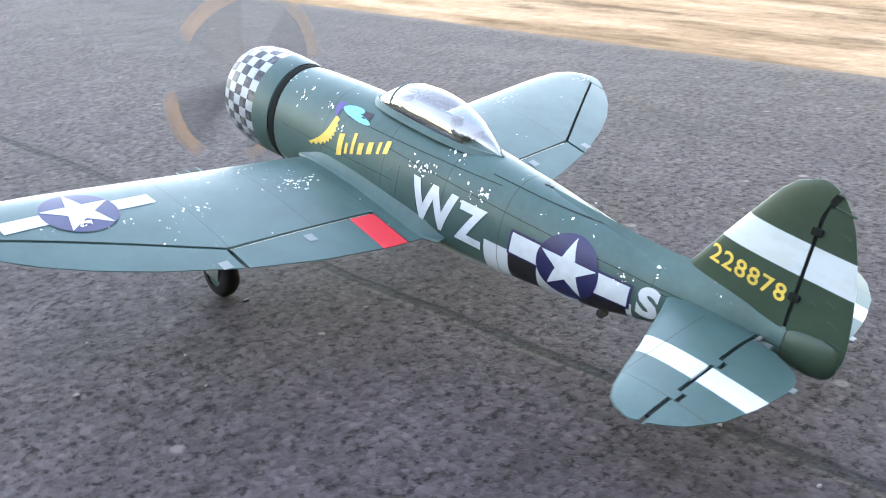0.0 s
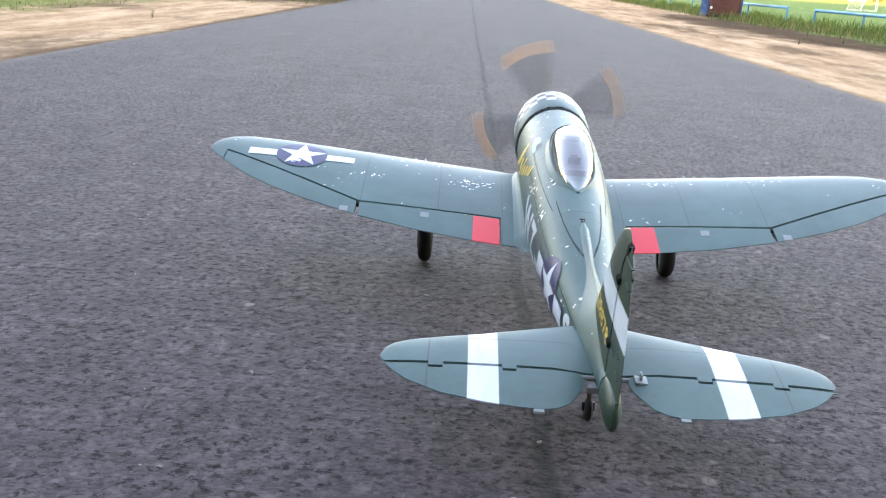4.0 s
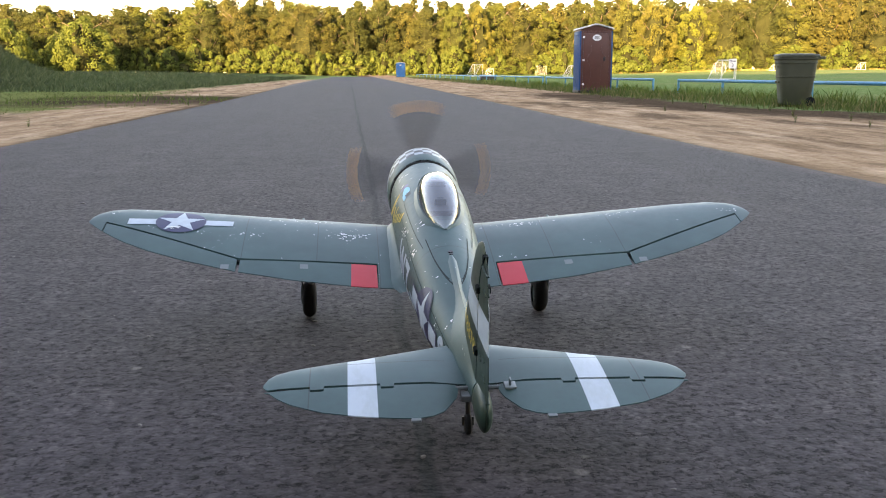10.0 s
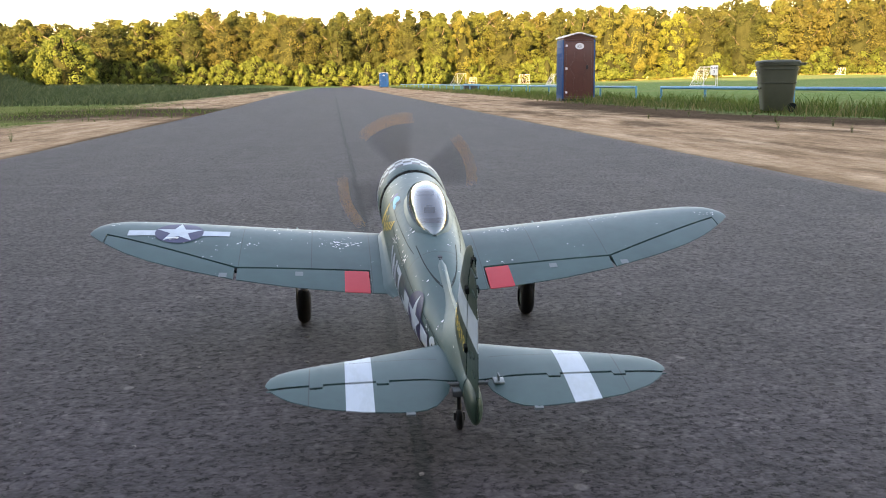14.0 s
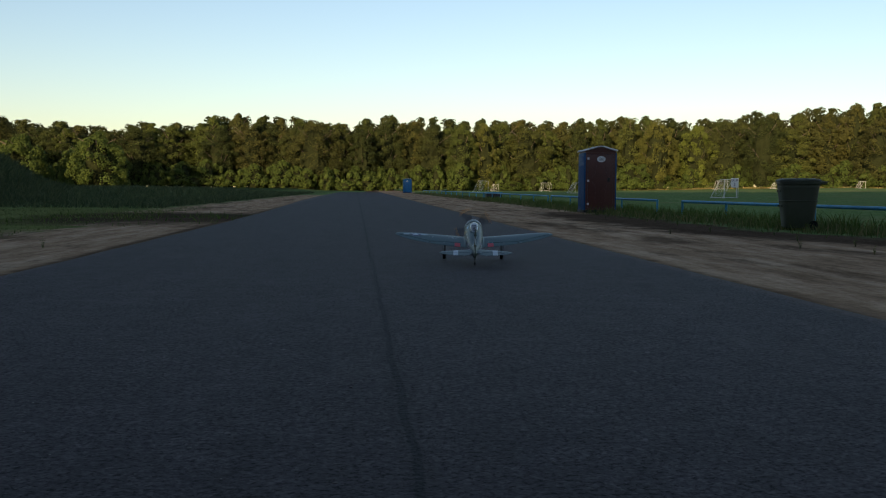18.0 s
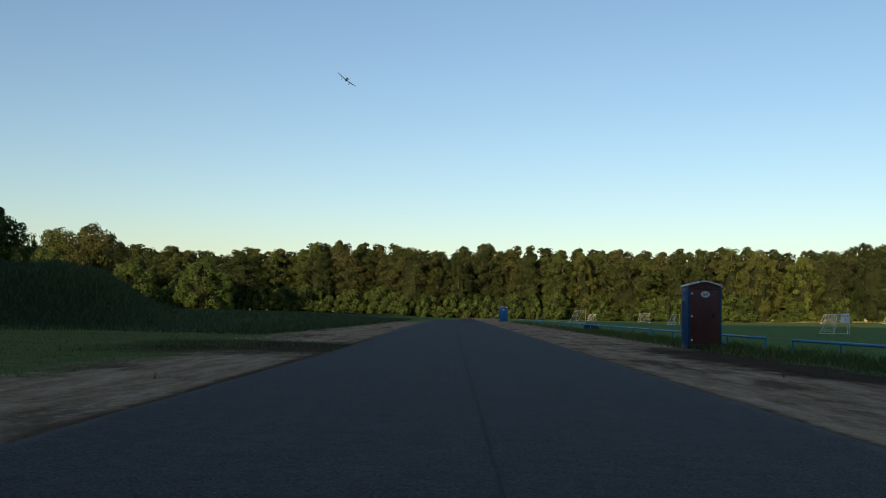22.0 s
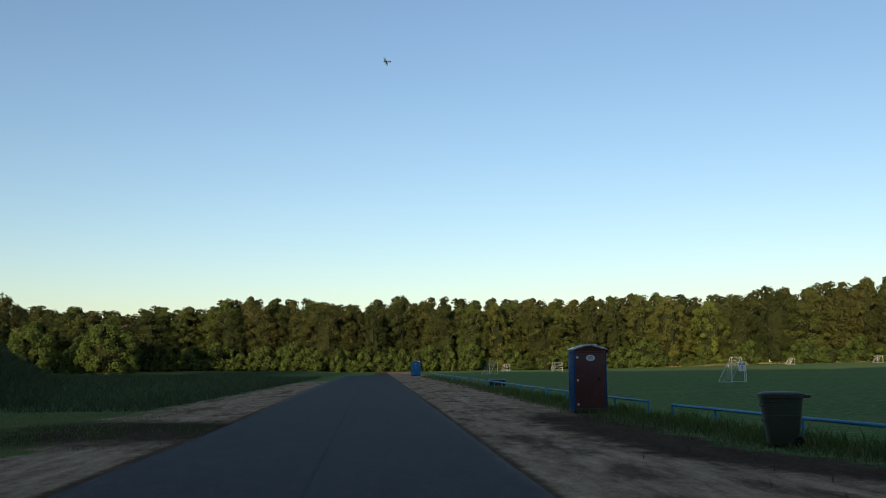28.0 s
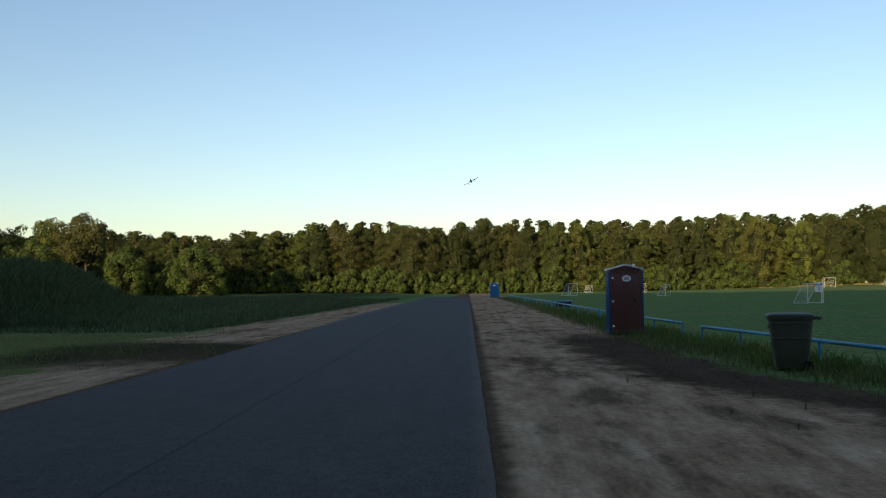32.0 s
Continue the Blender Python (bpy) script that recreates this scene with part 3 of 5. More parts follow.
FTE = [(0.285, -1.095), (0.300, -1.107), (0.331, -1.112), (0.354, -1.110), (0.396, -1.103), (0.4365, -1.094), (0.4845, -1.080), (0.5296, -1.062), (0.5544, -1.047), (0.5734, -1.031), (0.583, -1.011), (0.586, -1.0)]
SPINE = [(-0.93, 0.380), (-0.86, 0.380), (-0.836, 0.3765), (-0.806, 0.3735), (-0.755, 0.374), (-0.70, 0.377), (-0.632, 0.3815), (-0.57, 0.3865), (-0.545, 0.3875)]


def fuselage_side(y, z):
    top, bot, w, n = lerp(FUS, y)
    u = min(1.0, abs(z - (top + bot) / 2) / ((top - bot) / 2))
    return w * (1 - u ** n) ** (1 / n)


def fuselage_ring(y, seg=40, grow=0.0):
    top, bot, w, n = lerp(FUS, y)
    zc, h = (top + bot) / 2, (top - bot) / 2
    out = []
    for i in range(seg):
        a = 2 * math.pi * i / seg
        c, s = math.cos(a), math.sin(a)
        out.append(((w + grow) * math.copysign(abs(s) ** (2 / n), s), y, zc + (h + grow) * math.copysign(abs(c) ** (2 / n), c)))
    return out


def foil(s, t):
    s = min(1.0, max(0.0, s))
    return 5 * t * (0.2969 * math.sqrt(s) - 0.126 * s - 0.3516 * s * s + 0.2843 * s ** 3 - 0.1036 * s ** 4)


def wing_point(x, y, up):
    a, b = lerp(LE, abs(x))[0], lerp(TE, abs(x))[0]
    c = max(a - b, 1e-4)
    z = 0.2195 + 0.080 * abs(x) + 0.05 * (y + 0.236)
    return Vector((x, y, z + up * (c * foil((a - y) / c, 0.12) + 0.0008)))


def tail_point(x, y, up):
    a, b = lerp(TLE, abs(x))[0], lerp(TTE, abs(x))[0]
    c = max(a - b, 1e-4)
    return Vector((x * (1.035 if x > 0 else 1.0), y, 0.312 + up * (c * foil((a - y) / c, 0.085) + 0.0008)))


def fin_point(z, y, up):
    a, b = lerp(FLE, z)[0], lerp(FTE, z)[0]
    c = max(a - b, 1e-4)
    return Vector((up * (min(0.16, c) * foil((a - y) / c, 0.12) + 0.0006), y, z))


def panel(spans, front, back, point, n=14):
    """A closed shell between two chordwise limits, along the span."""
    bm = bmesh.new()
    rings = []
    for x in spans:
        f, b = front(x), back(x)
        if f - b < 0.0012:
            m = (f + b) / 2
            f, b = m + 0.0006, m - 0.0006
        ys = [f + (b - f) * (1 - math.cos(math.pi * i / (n - 1))) / 2 for i in range(n)]
        rings.append([point(x, y, 1) for y in ys] + [point(x, y, -1) for y in ys[::-1]])
    loft(bm, rings)
    bmesh.ops.remove_doubles(bm, verts=bm.verts[:], dist=1e-5)
    bmesh.ops.recalc_face_normals(bm, faces=bm.faces[:])
    return bm


def flat_shape(outline):
    bm = bmesh.new()
    bm.faces.new([bm.verts.new((u, v, 0)) for u, v in outline])
    return bm


def star_outline(cx, cy, r, turn=0.0):
    return [(cx + math.sin(turn + math.pi * i / 5) * (r if i % 2 == 0 else r * 0.385), cy + math.cos(turn + math.pi * i / 5) * (r if i % 2 == 0 else r * 0.385)) for i in range(10)]


def disc_outline(cx, cy, r, n=36):
    return [(cx + r * math.cos(2 * math.pi * i / n), cy + r * math.sin(2 * math.pi * i / n)) for i in range(n)]


def rect_outline(x0, y0, x1, y1):
    return [(x0, y0), (x1, y0), (x1, y1), (x0, y1)]


def text_shape(words, size, bold=0.0, shear=0.0, spacing=1.0):
    cu = bpy.data.curves.new("words", "FONT")
    cu.body, cu.size, cu.align_x, cu.align_y, cu.offset, cu.shear = words, size, "CENTER", "CENTER", bold, shear
    cu.resolution_u, cu.space_character = 4, spacing
    ob = new("words", cu)
    me = ob.to_mesh()
    bm = bmesh.new()
    bm.from_mesh(me)
    ob.to_mesh_clear()
    bpy.data.objects.remove(ob)
    bpy.data.curves.remove(cu)
    return bm


def decal(name, bm, warp, mat, parent, label="", longest=0.012):
    """A flat shape cut fine and laid on a curved skin."""
    bmesh.ops.triangulate(bm, faces=bm.faces[:])
    for _ in range(6):
        long = [e for e in bm.edges if e.calc_length() > longest]
        if not long:
            break
        bmesh.ops.subdivide_edges(bm, edges=long, cuts=1)
        bmesh.ops.triangulate(bm, faces=[f for f in bm.faces if len(f.verts) > 3])
    for v in bm.verts:
        v.co = warp(v.co.x, v.co.y)
    return part(name, bm, mat, parent, label, smooth=False)


def on_left_side(y0, z0, lift, tilt=0.0, side=-1):
    """u runs from nose to tail on the left side, v up."""
    def warp(u, v):
        y, z = y0 - u * math.cos(tilt) - v * math.sin(tilt), z0 - u * math.sin(tilt) + v * math.cos(tilt)
        return Vector((side * (fuselage_side(y, z) + lift), y, z))
    return warp


def mirrored(warp):
    def other(u, v):
        p = warp(u, v)
        return Vector((-p.x, p.y, p.z))
    return other


def build_airplane():
    plane = thing("model_airplane", "olive-green radio-controlled fighter airplane with chipped paint and checkered nose", "model airplane")
    # body
    bm = bmesh.new()
    ys = sorted(set([r[0] for r in FUS] + [(a[0] + b[0]) / 2 for a, b in zip(FUS, FUS[1:])]))
    loft(bm, [fuselage_ring(y) for y in ys])
    part("fuselage", bm, M_FUSE, plane, "olive fuselage with black and white bands underneath")
    bm = bmesh.new()
    cw = [(0.165, 0.102, 1.0), (0.175, 0.104, 1.0), (0.22, 0.1055, 1.0), (0.28, 0.104, 1.0), (0.315, 0.099, 0.98), (0.335, 0.092, 0.955), (0.347, 0.083, 0.9), (0.350, 0.076, 0.86), (0.345, 0.071, 0.80), (0.30, 0.070, 0.8)]
    rings = []
    for y, w, k in cw:
        rings.append([(w * math.sin(2 * math.pi * i / 48), y, 0.288 + 0.1168 * (w / 0.104) * math.cos(2 * math.pi * i / 48)) for i in range(48)])
    loft(bm, rings, cap0=False, cap1=True)
    part("cowling", bm, M_COWL, plane, "engine cowling with worn black and white checkers")
    bm = bmesh.new()
    rings = []
    for y, g in ((0.142, 0.0), (0.144, 0.0012), (0.152, 0.0015), (0.161, 0.001), (0.164, -0.003)):
        rings.append([(x * 1.0, y, z) for x, _, z in fuselage_ring(0.15, 48, g)])
    loft(bm, rings, cap0=False, cap1=False)
    part("cowl_ring", bm, M_GAP, plane, "black ring behind the cowling")
    bm = bmesh.new()
    for i in range(9):
        a = 2 * math.pi * i / 9
        tube(bm, (0, 0.31, 0.294), (0.062 * math.sin(a), 0.31, 0.294 + 0.066 * math.cos(a)), 0.013, 10)
    tube(bm, (0, 0.30, 0.303), (0, 0.355, 0.303), 0.026, 16, 0.018)
    part("engine", bm, M_STEEL, plane, "dummy radial engine")

    # cockpit
    bm = bmesh.new()
    can = [(-0.083, 0.404, 0.008), (-0.098, 0.420, 0.026), (-0.12, 0.438, 0.036), (-0.15, 0.457, 0.043), (-0.19, 0.470, 0.047), (-0.24, 0.474, 0.049), (-0.28, 0.470, 0.048),
           (-0.32, 0.459, 0.044), (-0.35, 0.445, 0.038), (-0.38, 0.426, 0.027), (-0.40, 0.411, 0.016), (-0.412, 0.402, 0.005)]
    rings = []
    for y, top, w in can:
        z0 = lerp(FUS, y)[0] - 0.012
        rings.append([(w * math.cos(math.pi * i / 20) * (1.0 + 0.12 * math.sin(math.pi * i / 20)), y, z0 + (top - z0) * math.sin(math.pi * i / 20) ** 0.85) for i in range(21)])
    loft(bm, rings, close=False, cap0=False, cap1=False)
    glass = part("canopy", bm, M_GLASS, plane, "clear bubble canopy")
    glass.visible_shadow = False
    bm = bmesh.new()
    rows = []
    for y, top, w in can + [(-0.420, 0.40, 0.001)]:
        base = lerp(FUS, y)[0]
        rows.append([(x, y, base + dz) for x, dz in ((-w - 0.010, -0.008), (-w - 0.006, -0.002), (-w - 0.002, 0.003), (-w + 0.002, 0.002), (-w + 0.003, -0.012))])
    loft(bm, rows, close=False, cap0=False, cap1=False)
    loft(bm, [[(-x, y, z) for x, y, z in row] for row in rows], close=False, cap0=False, cap1=False)
    ring = [Vector((0.0430 * math.cos(math.pi * i / 16) * (1.0 + 0.12 * math.sin(math.pi * i / 16)), -0.150, 0.402 + 0.055 * math.sin(math.pi * i / 16) ** 0.85)) for i in range(17)]
    for a, b in zip(ring, ring[1:]):
        tube(bm, a, b, 0.0015, 6)
    part("canopy_frame", bm, M_OLIVE, plane)
    bm = bmesh.new()
    box(bm, (-0.034, -0.34, 0.405), (0.034, -0.12, 0.4185), 0.002)
    part("cockpit_floor", bm, M_COCKPIT, plane)
    bm = bmesh.new()
    box(bm, (-0.015, -0.300, 0.41), (0.015, -0.290, 0.434), 0.004)
    box(bm, (-0.009, -0.293, 0.425), (0.009, -0.286, 0.436), 0.003)
    part("seat_back", bm, M_SEATGREEN, plane, "dark green armoured seat back")
    bm = bmesh.new()
    box(bm, (-0.028, -0.15, 0.41), (0.028, -0.125, 0.432), 0.004)
    part("instrument_panel", bm, M_BLACK, plane)

    # wings
    for side, word in ((-1, "left"), (1, "right")):
        wp = lambda x, y, up, s=side: wing_point(s * x, y, up)
        le, te, hg = (lambda x: lerp(LE, x)[0]), (lambda x: lerp(TE, x)[0]), (lambda x: lerp(HINGE, x)[0])
        spans = [0.0, 0.08, 0.148, 0.1495, 0.2, 0.3, 0.4, 0.486, 0.49, 0.494, 0.56, 0.63, 0.70, 0.76, 0.80, 0.8445, 0.846, 0.86, 0.872, 0.88, 0.886, 0.89]
        part("wing", panel(spans, le, lambda x: hg(x) if 0.149 < x < 0.845 else te(x), wp, 18), M_WING, plane, "olive wing with chipped paint")
        piv = Matrix.Translation((0, -0.240, 0.2089)) @ Matrix.Rotation(radians(-side * 4.57), 4, "Y")
        for nm, lo, hi, mat in (("flap", 0.152, 0.486, M_FLAP), ("aileron", 0.494, 0.8425, M_WING)):
            xs = list(np.linspace(lo, hi, 12))
            bm = panel(xs, lambda x: hg(x) - 0.0075, te, wp, 10)
            ob = part(nm, bm, mat, plane, "landing flap with a red walkway patch" if nm == "flap" else "olive aileron")
            if nm == "flap":
                # round cream nose of the flap, hidden in the wing until it is lowered
                # the second, black piece paints the shade of the hinge gap
                for piece, angles, skin_mat in (("flap_nose", (13, 22, 30, 38, 46, 54, 62), M_FOAM), ("flap_seal", (-5, 1, 7, 13), M_GAP)):
                    bm = bmesh.new()
                    rings = []
                    for x in np.linspace(lo + 0.002, hi - 0.002, 10):
                        lowp, topp = wp(x, hg(x) - 0.008, -1), wp(x, hg(x) - 0.008, 1)
                        r = topp.z - lowp.z - 0.0022
                        arc = [Vector((lowp.x, lowp.y + r * math.sin(radians(a)), lowp.z + 0.0006 + r * math.cos(radians(a)))) for a in angles]
                        rings.append(arc + [Vector((lowp.x, lowp.y, lowp.z + 0.001))])
                    loft(bm, rings)
                    nose = part(piece, bm, skin_mat, ob, "bare cream foam leading edge" if piece == "flap_nose" else "painted shade of the hinge gap")
                    nose.data.transform(piv.inverted())
                ob.data.transform(piv.inverted())
                ob.matrix_basis = piv
                flaps.append((ob, piv))
        # near-black strip standing for the shade in the hinge slot
        bm = panel([0.150, 0.3, 0.49, 0.6, 0.7, 0.8445], lambda x: hg(x) + 0.004, lambda x: hg(x) - 0.012,
                   lambda x, y, up, s=side: wing_point(s * x, y, 0) + Vector((0, 0, up * 0.004)), 4)
        part("hinge_strip", bm, M_GAP, plane)
        # gun barrels
        for i in range(4):
            bm = bmesh.new()
            x = side * (0.345 + 0.026 * i)
            tube(bm, (x, 0.03, 0.2195 + 0.080 * abs(x) + 0.013), (x, 0.075 - 0.006 * i, 0.2195 + 0.080 * abs(x) + 0.013), 0.0035, 8)
            part("gun_barrel", bm, M_OLIVE, plane)
        if side < 0:
            bm = bmesh.new()
            tube(bm, (-0.71, 0.04, 0.275), (-0.71, 0.10, 0.27), 0.003, 8)
            part("pitot_tube", bm, M_STEEL, plane)
        # tape squares over the control rods
        for x, y in ((0.33, -0.255), (0.52, -0.265)):
            bm = flat_shape(rect_outline(-0.010, -0.010, 0.010, 0.010))
            decal("tape_patch", bm, lambda u, v, x=x, y=y, s=side: wing_point(s * (x + u), y + v - 0.012, 1) + Vector((0, 0, 0.0012)), M_TAPE, plane)
        # landing gear
        gear = new("landing_gear")
        gear.parent = plane
        gear.location = (-0.326 if side < 0 else 0.313, 0, 0)
        bm = bmesh.new()
        tube(bm, (0, -0.012, 0.235), (0, -0.004, 0.10), 0.0085, 12)
        tube(bm, (0, -0.004, 0.12), (0, 0.0, 0.052), 0.006, 12)
        tube(bm, (-side * 0.004, 0, 0.050), (side * 0.022, 0, 0.050), 0.005, 10)
        part("strut", bm, M_STEEL, gear)
        bm = bmesh.new()
        prof = [(0.024, -0.019), (0.036, -0.0185), (0.045, -0.014), (0.0495, -0.006), (0.05, 0.0), (0.0495, 0.006), (0.045, 0.014), (0.036, 0.0185), (0.024, 0.019)]
        loft(bm, [[(side * 0.006 + w, r * math.cos(2 * math.pi * i / 36), 0.05 + r * math.sin(2 * math.pi * i / 36)) for i in range(36)] for r, w in prof], cap0=False, cap1=False)
        part("tyre", bm, M_RUBBER, gear, "black rubber tyre")
        bm = bmesh.new()
        tube(bm, (side * 0.006 - 0.015, 0, 0.05), (side * 0.006 + 0.015, 0, 0.05), 0.027, 24)
        part("wheel_hub", bm, M_OLIVE, gear)
        bm = bmesh.new()
        box(bm, (side * 0.024 - 0.002, -0.028, 0.095), (side * 0.024 + 0.002, 0.03, 0.225), 0.0015)
        box(bm, (side * 0.026 - 0.002, -0.020, 0.045), (side * 0.026 + 0.002, 0.024, 0.098), 0.0015)
        part("gear_door", bm, M_DOOR, gear, "dull grey wheel door")

        # tailplane
        tp = lambda x, y, up, s=side: tail_point(s * x, y, up)
        tle, tte = (lambda x: lerp(TLE, x)[0]), (lambda x: lerp(TTE, x)[0])
        step = lambda x: -0.980 - 0.010 * (0.145 < x < 0.168 or 0.265 < x < 0.289)
        xs = [0.0, 0.033, 0.084, 0.1445, 0.1455, 0.1675, 0.1685, 0.2, 0.2645, 0.2655, 0.2885, 0.2895, 0.322, 0.348, 0.362, 0.369]
        part("stabilizer", panel(xs, tle, lambda x: max(step(x), tte(x)), tp, 12), M_TAIL, plane, "tailplane with a white band")
        xs = [0.035, 0.040, 0.052, 0.064, 0.085, 0.11, 0.1445, 0.1455, 0.1675, 0.1685, 0.2, 0.2645, 0.2655, 0.2885, 0.2895, 0.322, 0.345, 0.358, 0.366]
        part("elevator", panel(xs, lambda x: step(x) - 0.0065, lambda x: min(tte(x), step(x) - 0.0085), tp, 10), M_TAIL, plane, "elevator with a white band")
        # near-black filler painting the shade between stabilizer and elevator
        part("elevator_hinge", panel([0.034, 0.1445, 0.1455, 0.1675, 0.1685, 0.2645, 0.2655, 0.2885, 0.2895, 0.345], lambda x: step(x) + 0.003, lambda x: step(x) - 0.009,
                                     lambda x, y, up, s=side: tail_point(s * x, y, 0) + Vector((0, 0, up * 0.0022)), 3), M_GAP, plane)
        bm = bmesh.new()
        box(bm, (side * 0.113 - 0.008, -1.092, 0.308), (side * 0.113 + 0.008, -1.066, 0.3125), 0.001)
        part("trim_tab_clip", bm, M_TAPE, plane)
    bm = bmesh.new()
    box(bm, (0.046, -1.008, 0.3165), (0.066, -0.986, 0.3205), 0.001)
    box(bm, (0.0545, -1.002, 0.320), (0.0575, -0.989, 0.331), 0.001)
    part("control_horn", bm, M_TAPE, plane, "clear plastic control horn")
    bm = bmesh.new()
    tube(bm, (-0.042, -0.990, 0.312), (0.042, -0.990, 0.312), 0.004, 8)
    box(bm, (-0.030, -1.012, 0.296), (-0.012, -0.992, 0.308), 0.002)
    part("elevator_joiner", bm, M_DOOR, plane)

    # fin and rudder
    fle, fte = (lambda z: lerp(FLE, z)[0]), (lambda z: lerp(FTE, z)[0])
    hinge = lambda z: -1.014 - 0.014 * smooth(z, 0.535, 0.582)
    zs = [0.33, 0.345, 0.36, 0.3756, 0.395, 0.4177, 0.445, 0.4694, 0.495, 0.517, 0.535, 0.5506, 0.562, 0.570, 0.577, 0.582, 0.5855]
    part("fin", panel(zs, fle, lambda z: max(hinge(z) + 0.003, fte(z)), fin_point, 14), M_FIN, plane, "dark green fin with a white band")
    zs = [0.292, 0.300, 0.315, 0.331, 0.354, 0.396, 0.4365, 0.4845, 0.51, 0.5296, 0.5450, 0.5544, 0.564, 0.572]
    part("rudder", panel(zs, lambda z: hinge(z) - 0.003, lambda z: min(fte(z), hinge(z) - 0.005), fin_point, 10), M_FIN, plane, "dark green rudder with a white band")
    # near-black filler painting the shade between fin and rudder
    bm = bmesh.new()
    loft(bm, [[(x, hinge(z) + d, z) for x, d in ((-0.004, -0.006), (0.004, -0.006), (0.004, 0.006), (-0.004, 0.006))] for z in (0.322, 0.40, 0.48, 0.535, 0.555, 0.572)])
    part("rudder_hinge", bm, M_GAP, plane)
    for z in (0.396, 0.509):
        bm = bmesh.new()
        box(bm, (-0.0125, hinge(z) - 0.009, z - 0.006), (0.0125, hinge(z) + 0.009, z + 0.006), 0.003)
        part("rudder_hinge_block", bm, M_GAP, plane)
    bm = bmesh.new()
    rings = []
    for y, h, w in ((-1.021, 0.028, 0.012), (-1.028, 0.032, 0.0145), (-1.045, 0.034, 0.015), (-1.072, 0.035, 0.014), (-1.092, 0.031, 0.012), (-1.102, 0.024, 0.008), (-1.107, 0.012, 0.004)):
        rings.append([(w * math.sin(2 * math.pi * i / 20), y, 0.314 + h * math.cos(2 * math.pi * i / 20)) for i in range(20)])
    loft(bm, rings)
    part("tail_cone", bm, M_FIN, plane, "rounded dark green foot of the rudder")
    for z, y0, y1 in ((0.548, -1.058, -1.026), (0.515, -1.062, -1.045), (0.405, -1.075, -1.060), (0.395, -1.050, -1.036), (0.375, -1.088, -1.070), (0.345, -1.105, -1.082), (0.335, -1.050, -1.034)):
        bm = bmesh.new()
        tube(bm, (-fin_point(z, y0, 1).x - 0.0008, y0, z), (-fin_point(z, y1, 1).x - 0.0008, y1, z + 0.006), 0.0016, 6)
        tube(bm, (fin_point(z, y0, 1).x + 0.0008, y0, z), (fin_point(z, y1, 1).x + 0.0008, y1, z + 0.006), 0.0016, 6)
        part("raised_rib", bm, M_FIN, plane)
    # narrow ridge along the spine, spreading into a fillet round the fin and the tail roots
    bm = bmesh.new()
    rings = []
    for y in (-0.545, -0.552, -0.57, -0.60, -0.64, -0.69, -0.74, -0.78, -0.81, -0.836, -0.87, -0.91, -0.95, -1.0):
        top, half = lerp(FUS, y)[0], 0.004 + 0.006 * smooth(-y, 0.545, 0.57) + 0.024 * smooth(-y, 0.70, 0.84)
        half *= 1 - 0.5 * smooth(-y, 0.86, 1.0)
        rise = max(0.0, lerp(SPINE, y)[0] - top) * (1 - smooth(-y, 0.93, 1.01))
        row = []
        for i in range(13):
            u = -1 + i / 6
            x = u * half
            zc, h = (lerp(FUS, y)[0] + lerp(FUS, y)[1]) / 2, (lerp(FUS, y)[0] - lerp(FUS, y)[1]) / 2
            w = lerp(FUS, y)[2]
            under = zc + h * (1 - min(0.98, abs(x) / w) ** 2.1) ** 0.476
            bulge = (1 - u * u) if y > -0.69 else (1 - abs(u)) ** 1.7
            row.append((x, y, under - 0.001 + (rise + 0.001) * bulge))
        rings.append(row)
    loft(bm, rings, close=False, cap0=False, cap1=False)
    part("dorsal_ridge", bm, M_OLIVE, plane, "narrow raised ridge along the spine")
    bm = bmesh.new()
    tube(bm, (0, -0.530, 0.380), (0, -0.530, 0.3895), 0.0055, 10)
    tube(bm, (0, -0.540, 0.380), (0, -0.540, 0.3885), 0.004, 10)
    part("aerial_socket", bm, M_BLACK, plane, "small dark aerial socket")
    bm = bmesh.new()
    tube(bm, (-0.008, -0.705, 0.222), (-0.008, -0.705, 0.204), 0.008, 14)
    tube(bm, (-0.015, -0.705, 0.204), (-0.001, -0.705, 0.204), 0.009, 14)
    part("tail_hook_socket", bm, M_BLACK, plane, "dark socket under the rear body")
    # tail wheel
    tw = new("tail_wheel")
    tw.parent = plane
    tw.location = (0, -0.889, 0.157)
    bm = bmesh.new()
    tube(bm, (0, 0.02, 0.10), (0, 0.004, 0.03), 0.005, 10)
    for s in (-1, 1):
        tube(bm, (s * 0.009, 0.004, 0.034), (s * 0.009, 0, 0.018), 0.003, 8)
    part("fork", bm, M_BLACK, tw)
    bm = bmesh.new()
    prof = [(0.008, -0.007), (0.016, -0.0065), (0.02, -0.003), (0.02, 0.003), (0.016, 0.0065), (0.008, 0.007)]
    loft(bm, [[(w, r * math.cos(2 * math.pi * i / 24), 0.02 + r * math.sin(2 * math.pi * i / 24)) for i in range(24)] for r, w in prof])
    part("tyre", bm, M_RUBBER, tw)

    # markings
    for side, w0 in ((-1, lambda f: f), (1, mirrored)):
        W = lambda lift: w0(on_left_side(-0.648, 0.289, lift, 0.03))
        decal("bar_border", flat_shape(rect_outline(-0.124, -0.026, 0.124, 0.024)), W(0.0010), M_NAVY, plane)
        decal("white_bar", flat_shape(rect_outline(-0.119, -0.0215, 0.119, 0.0195)), W(0.0016), M_WHITE, plane)
        decal("roundel", flat_shape(disc_outline(0, 0, 0.062)), W(0.0022), M_NAVY, plane)
        decal("star", flat_shape(star_outline(0, 0, 0.058)), W(0.0028), M_WHITE, plane)
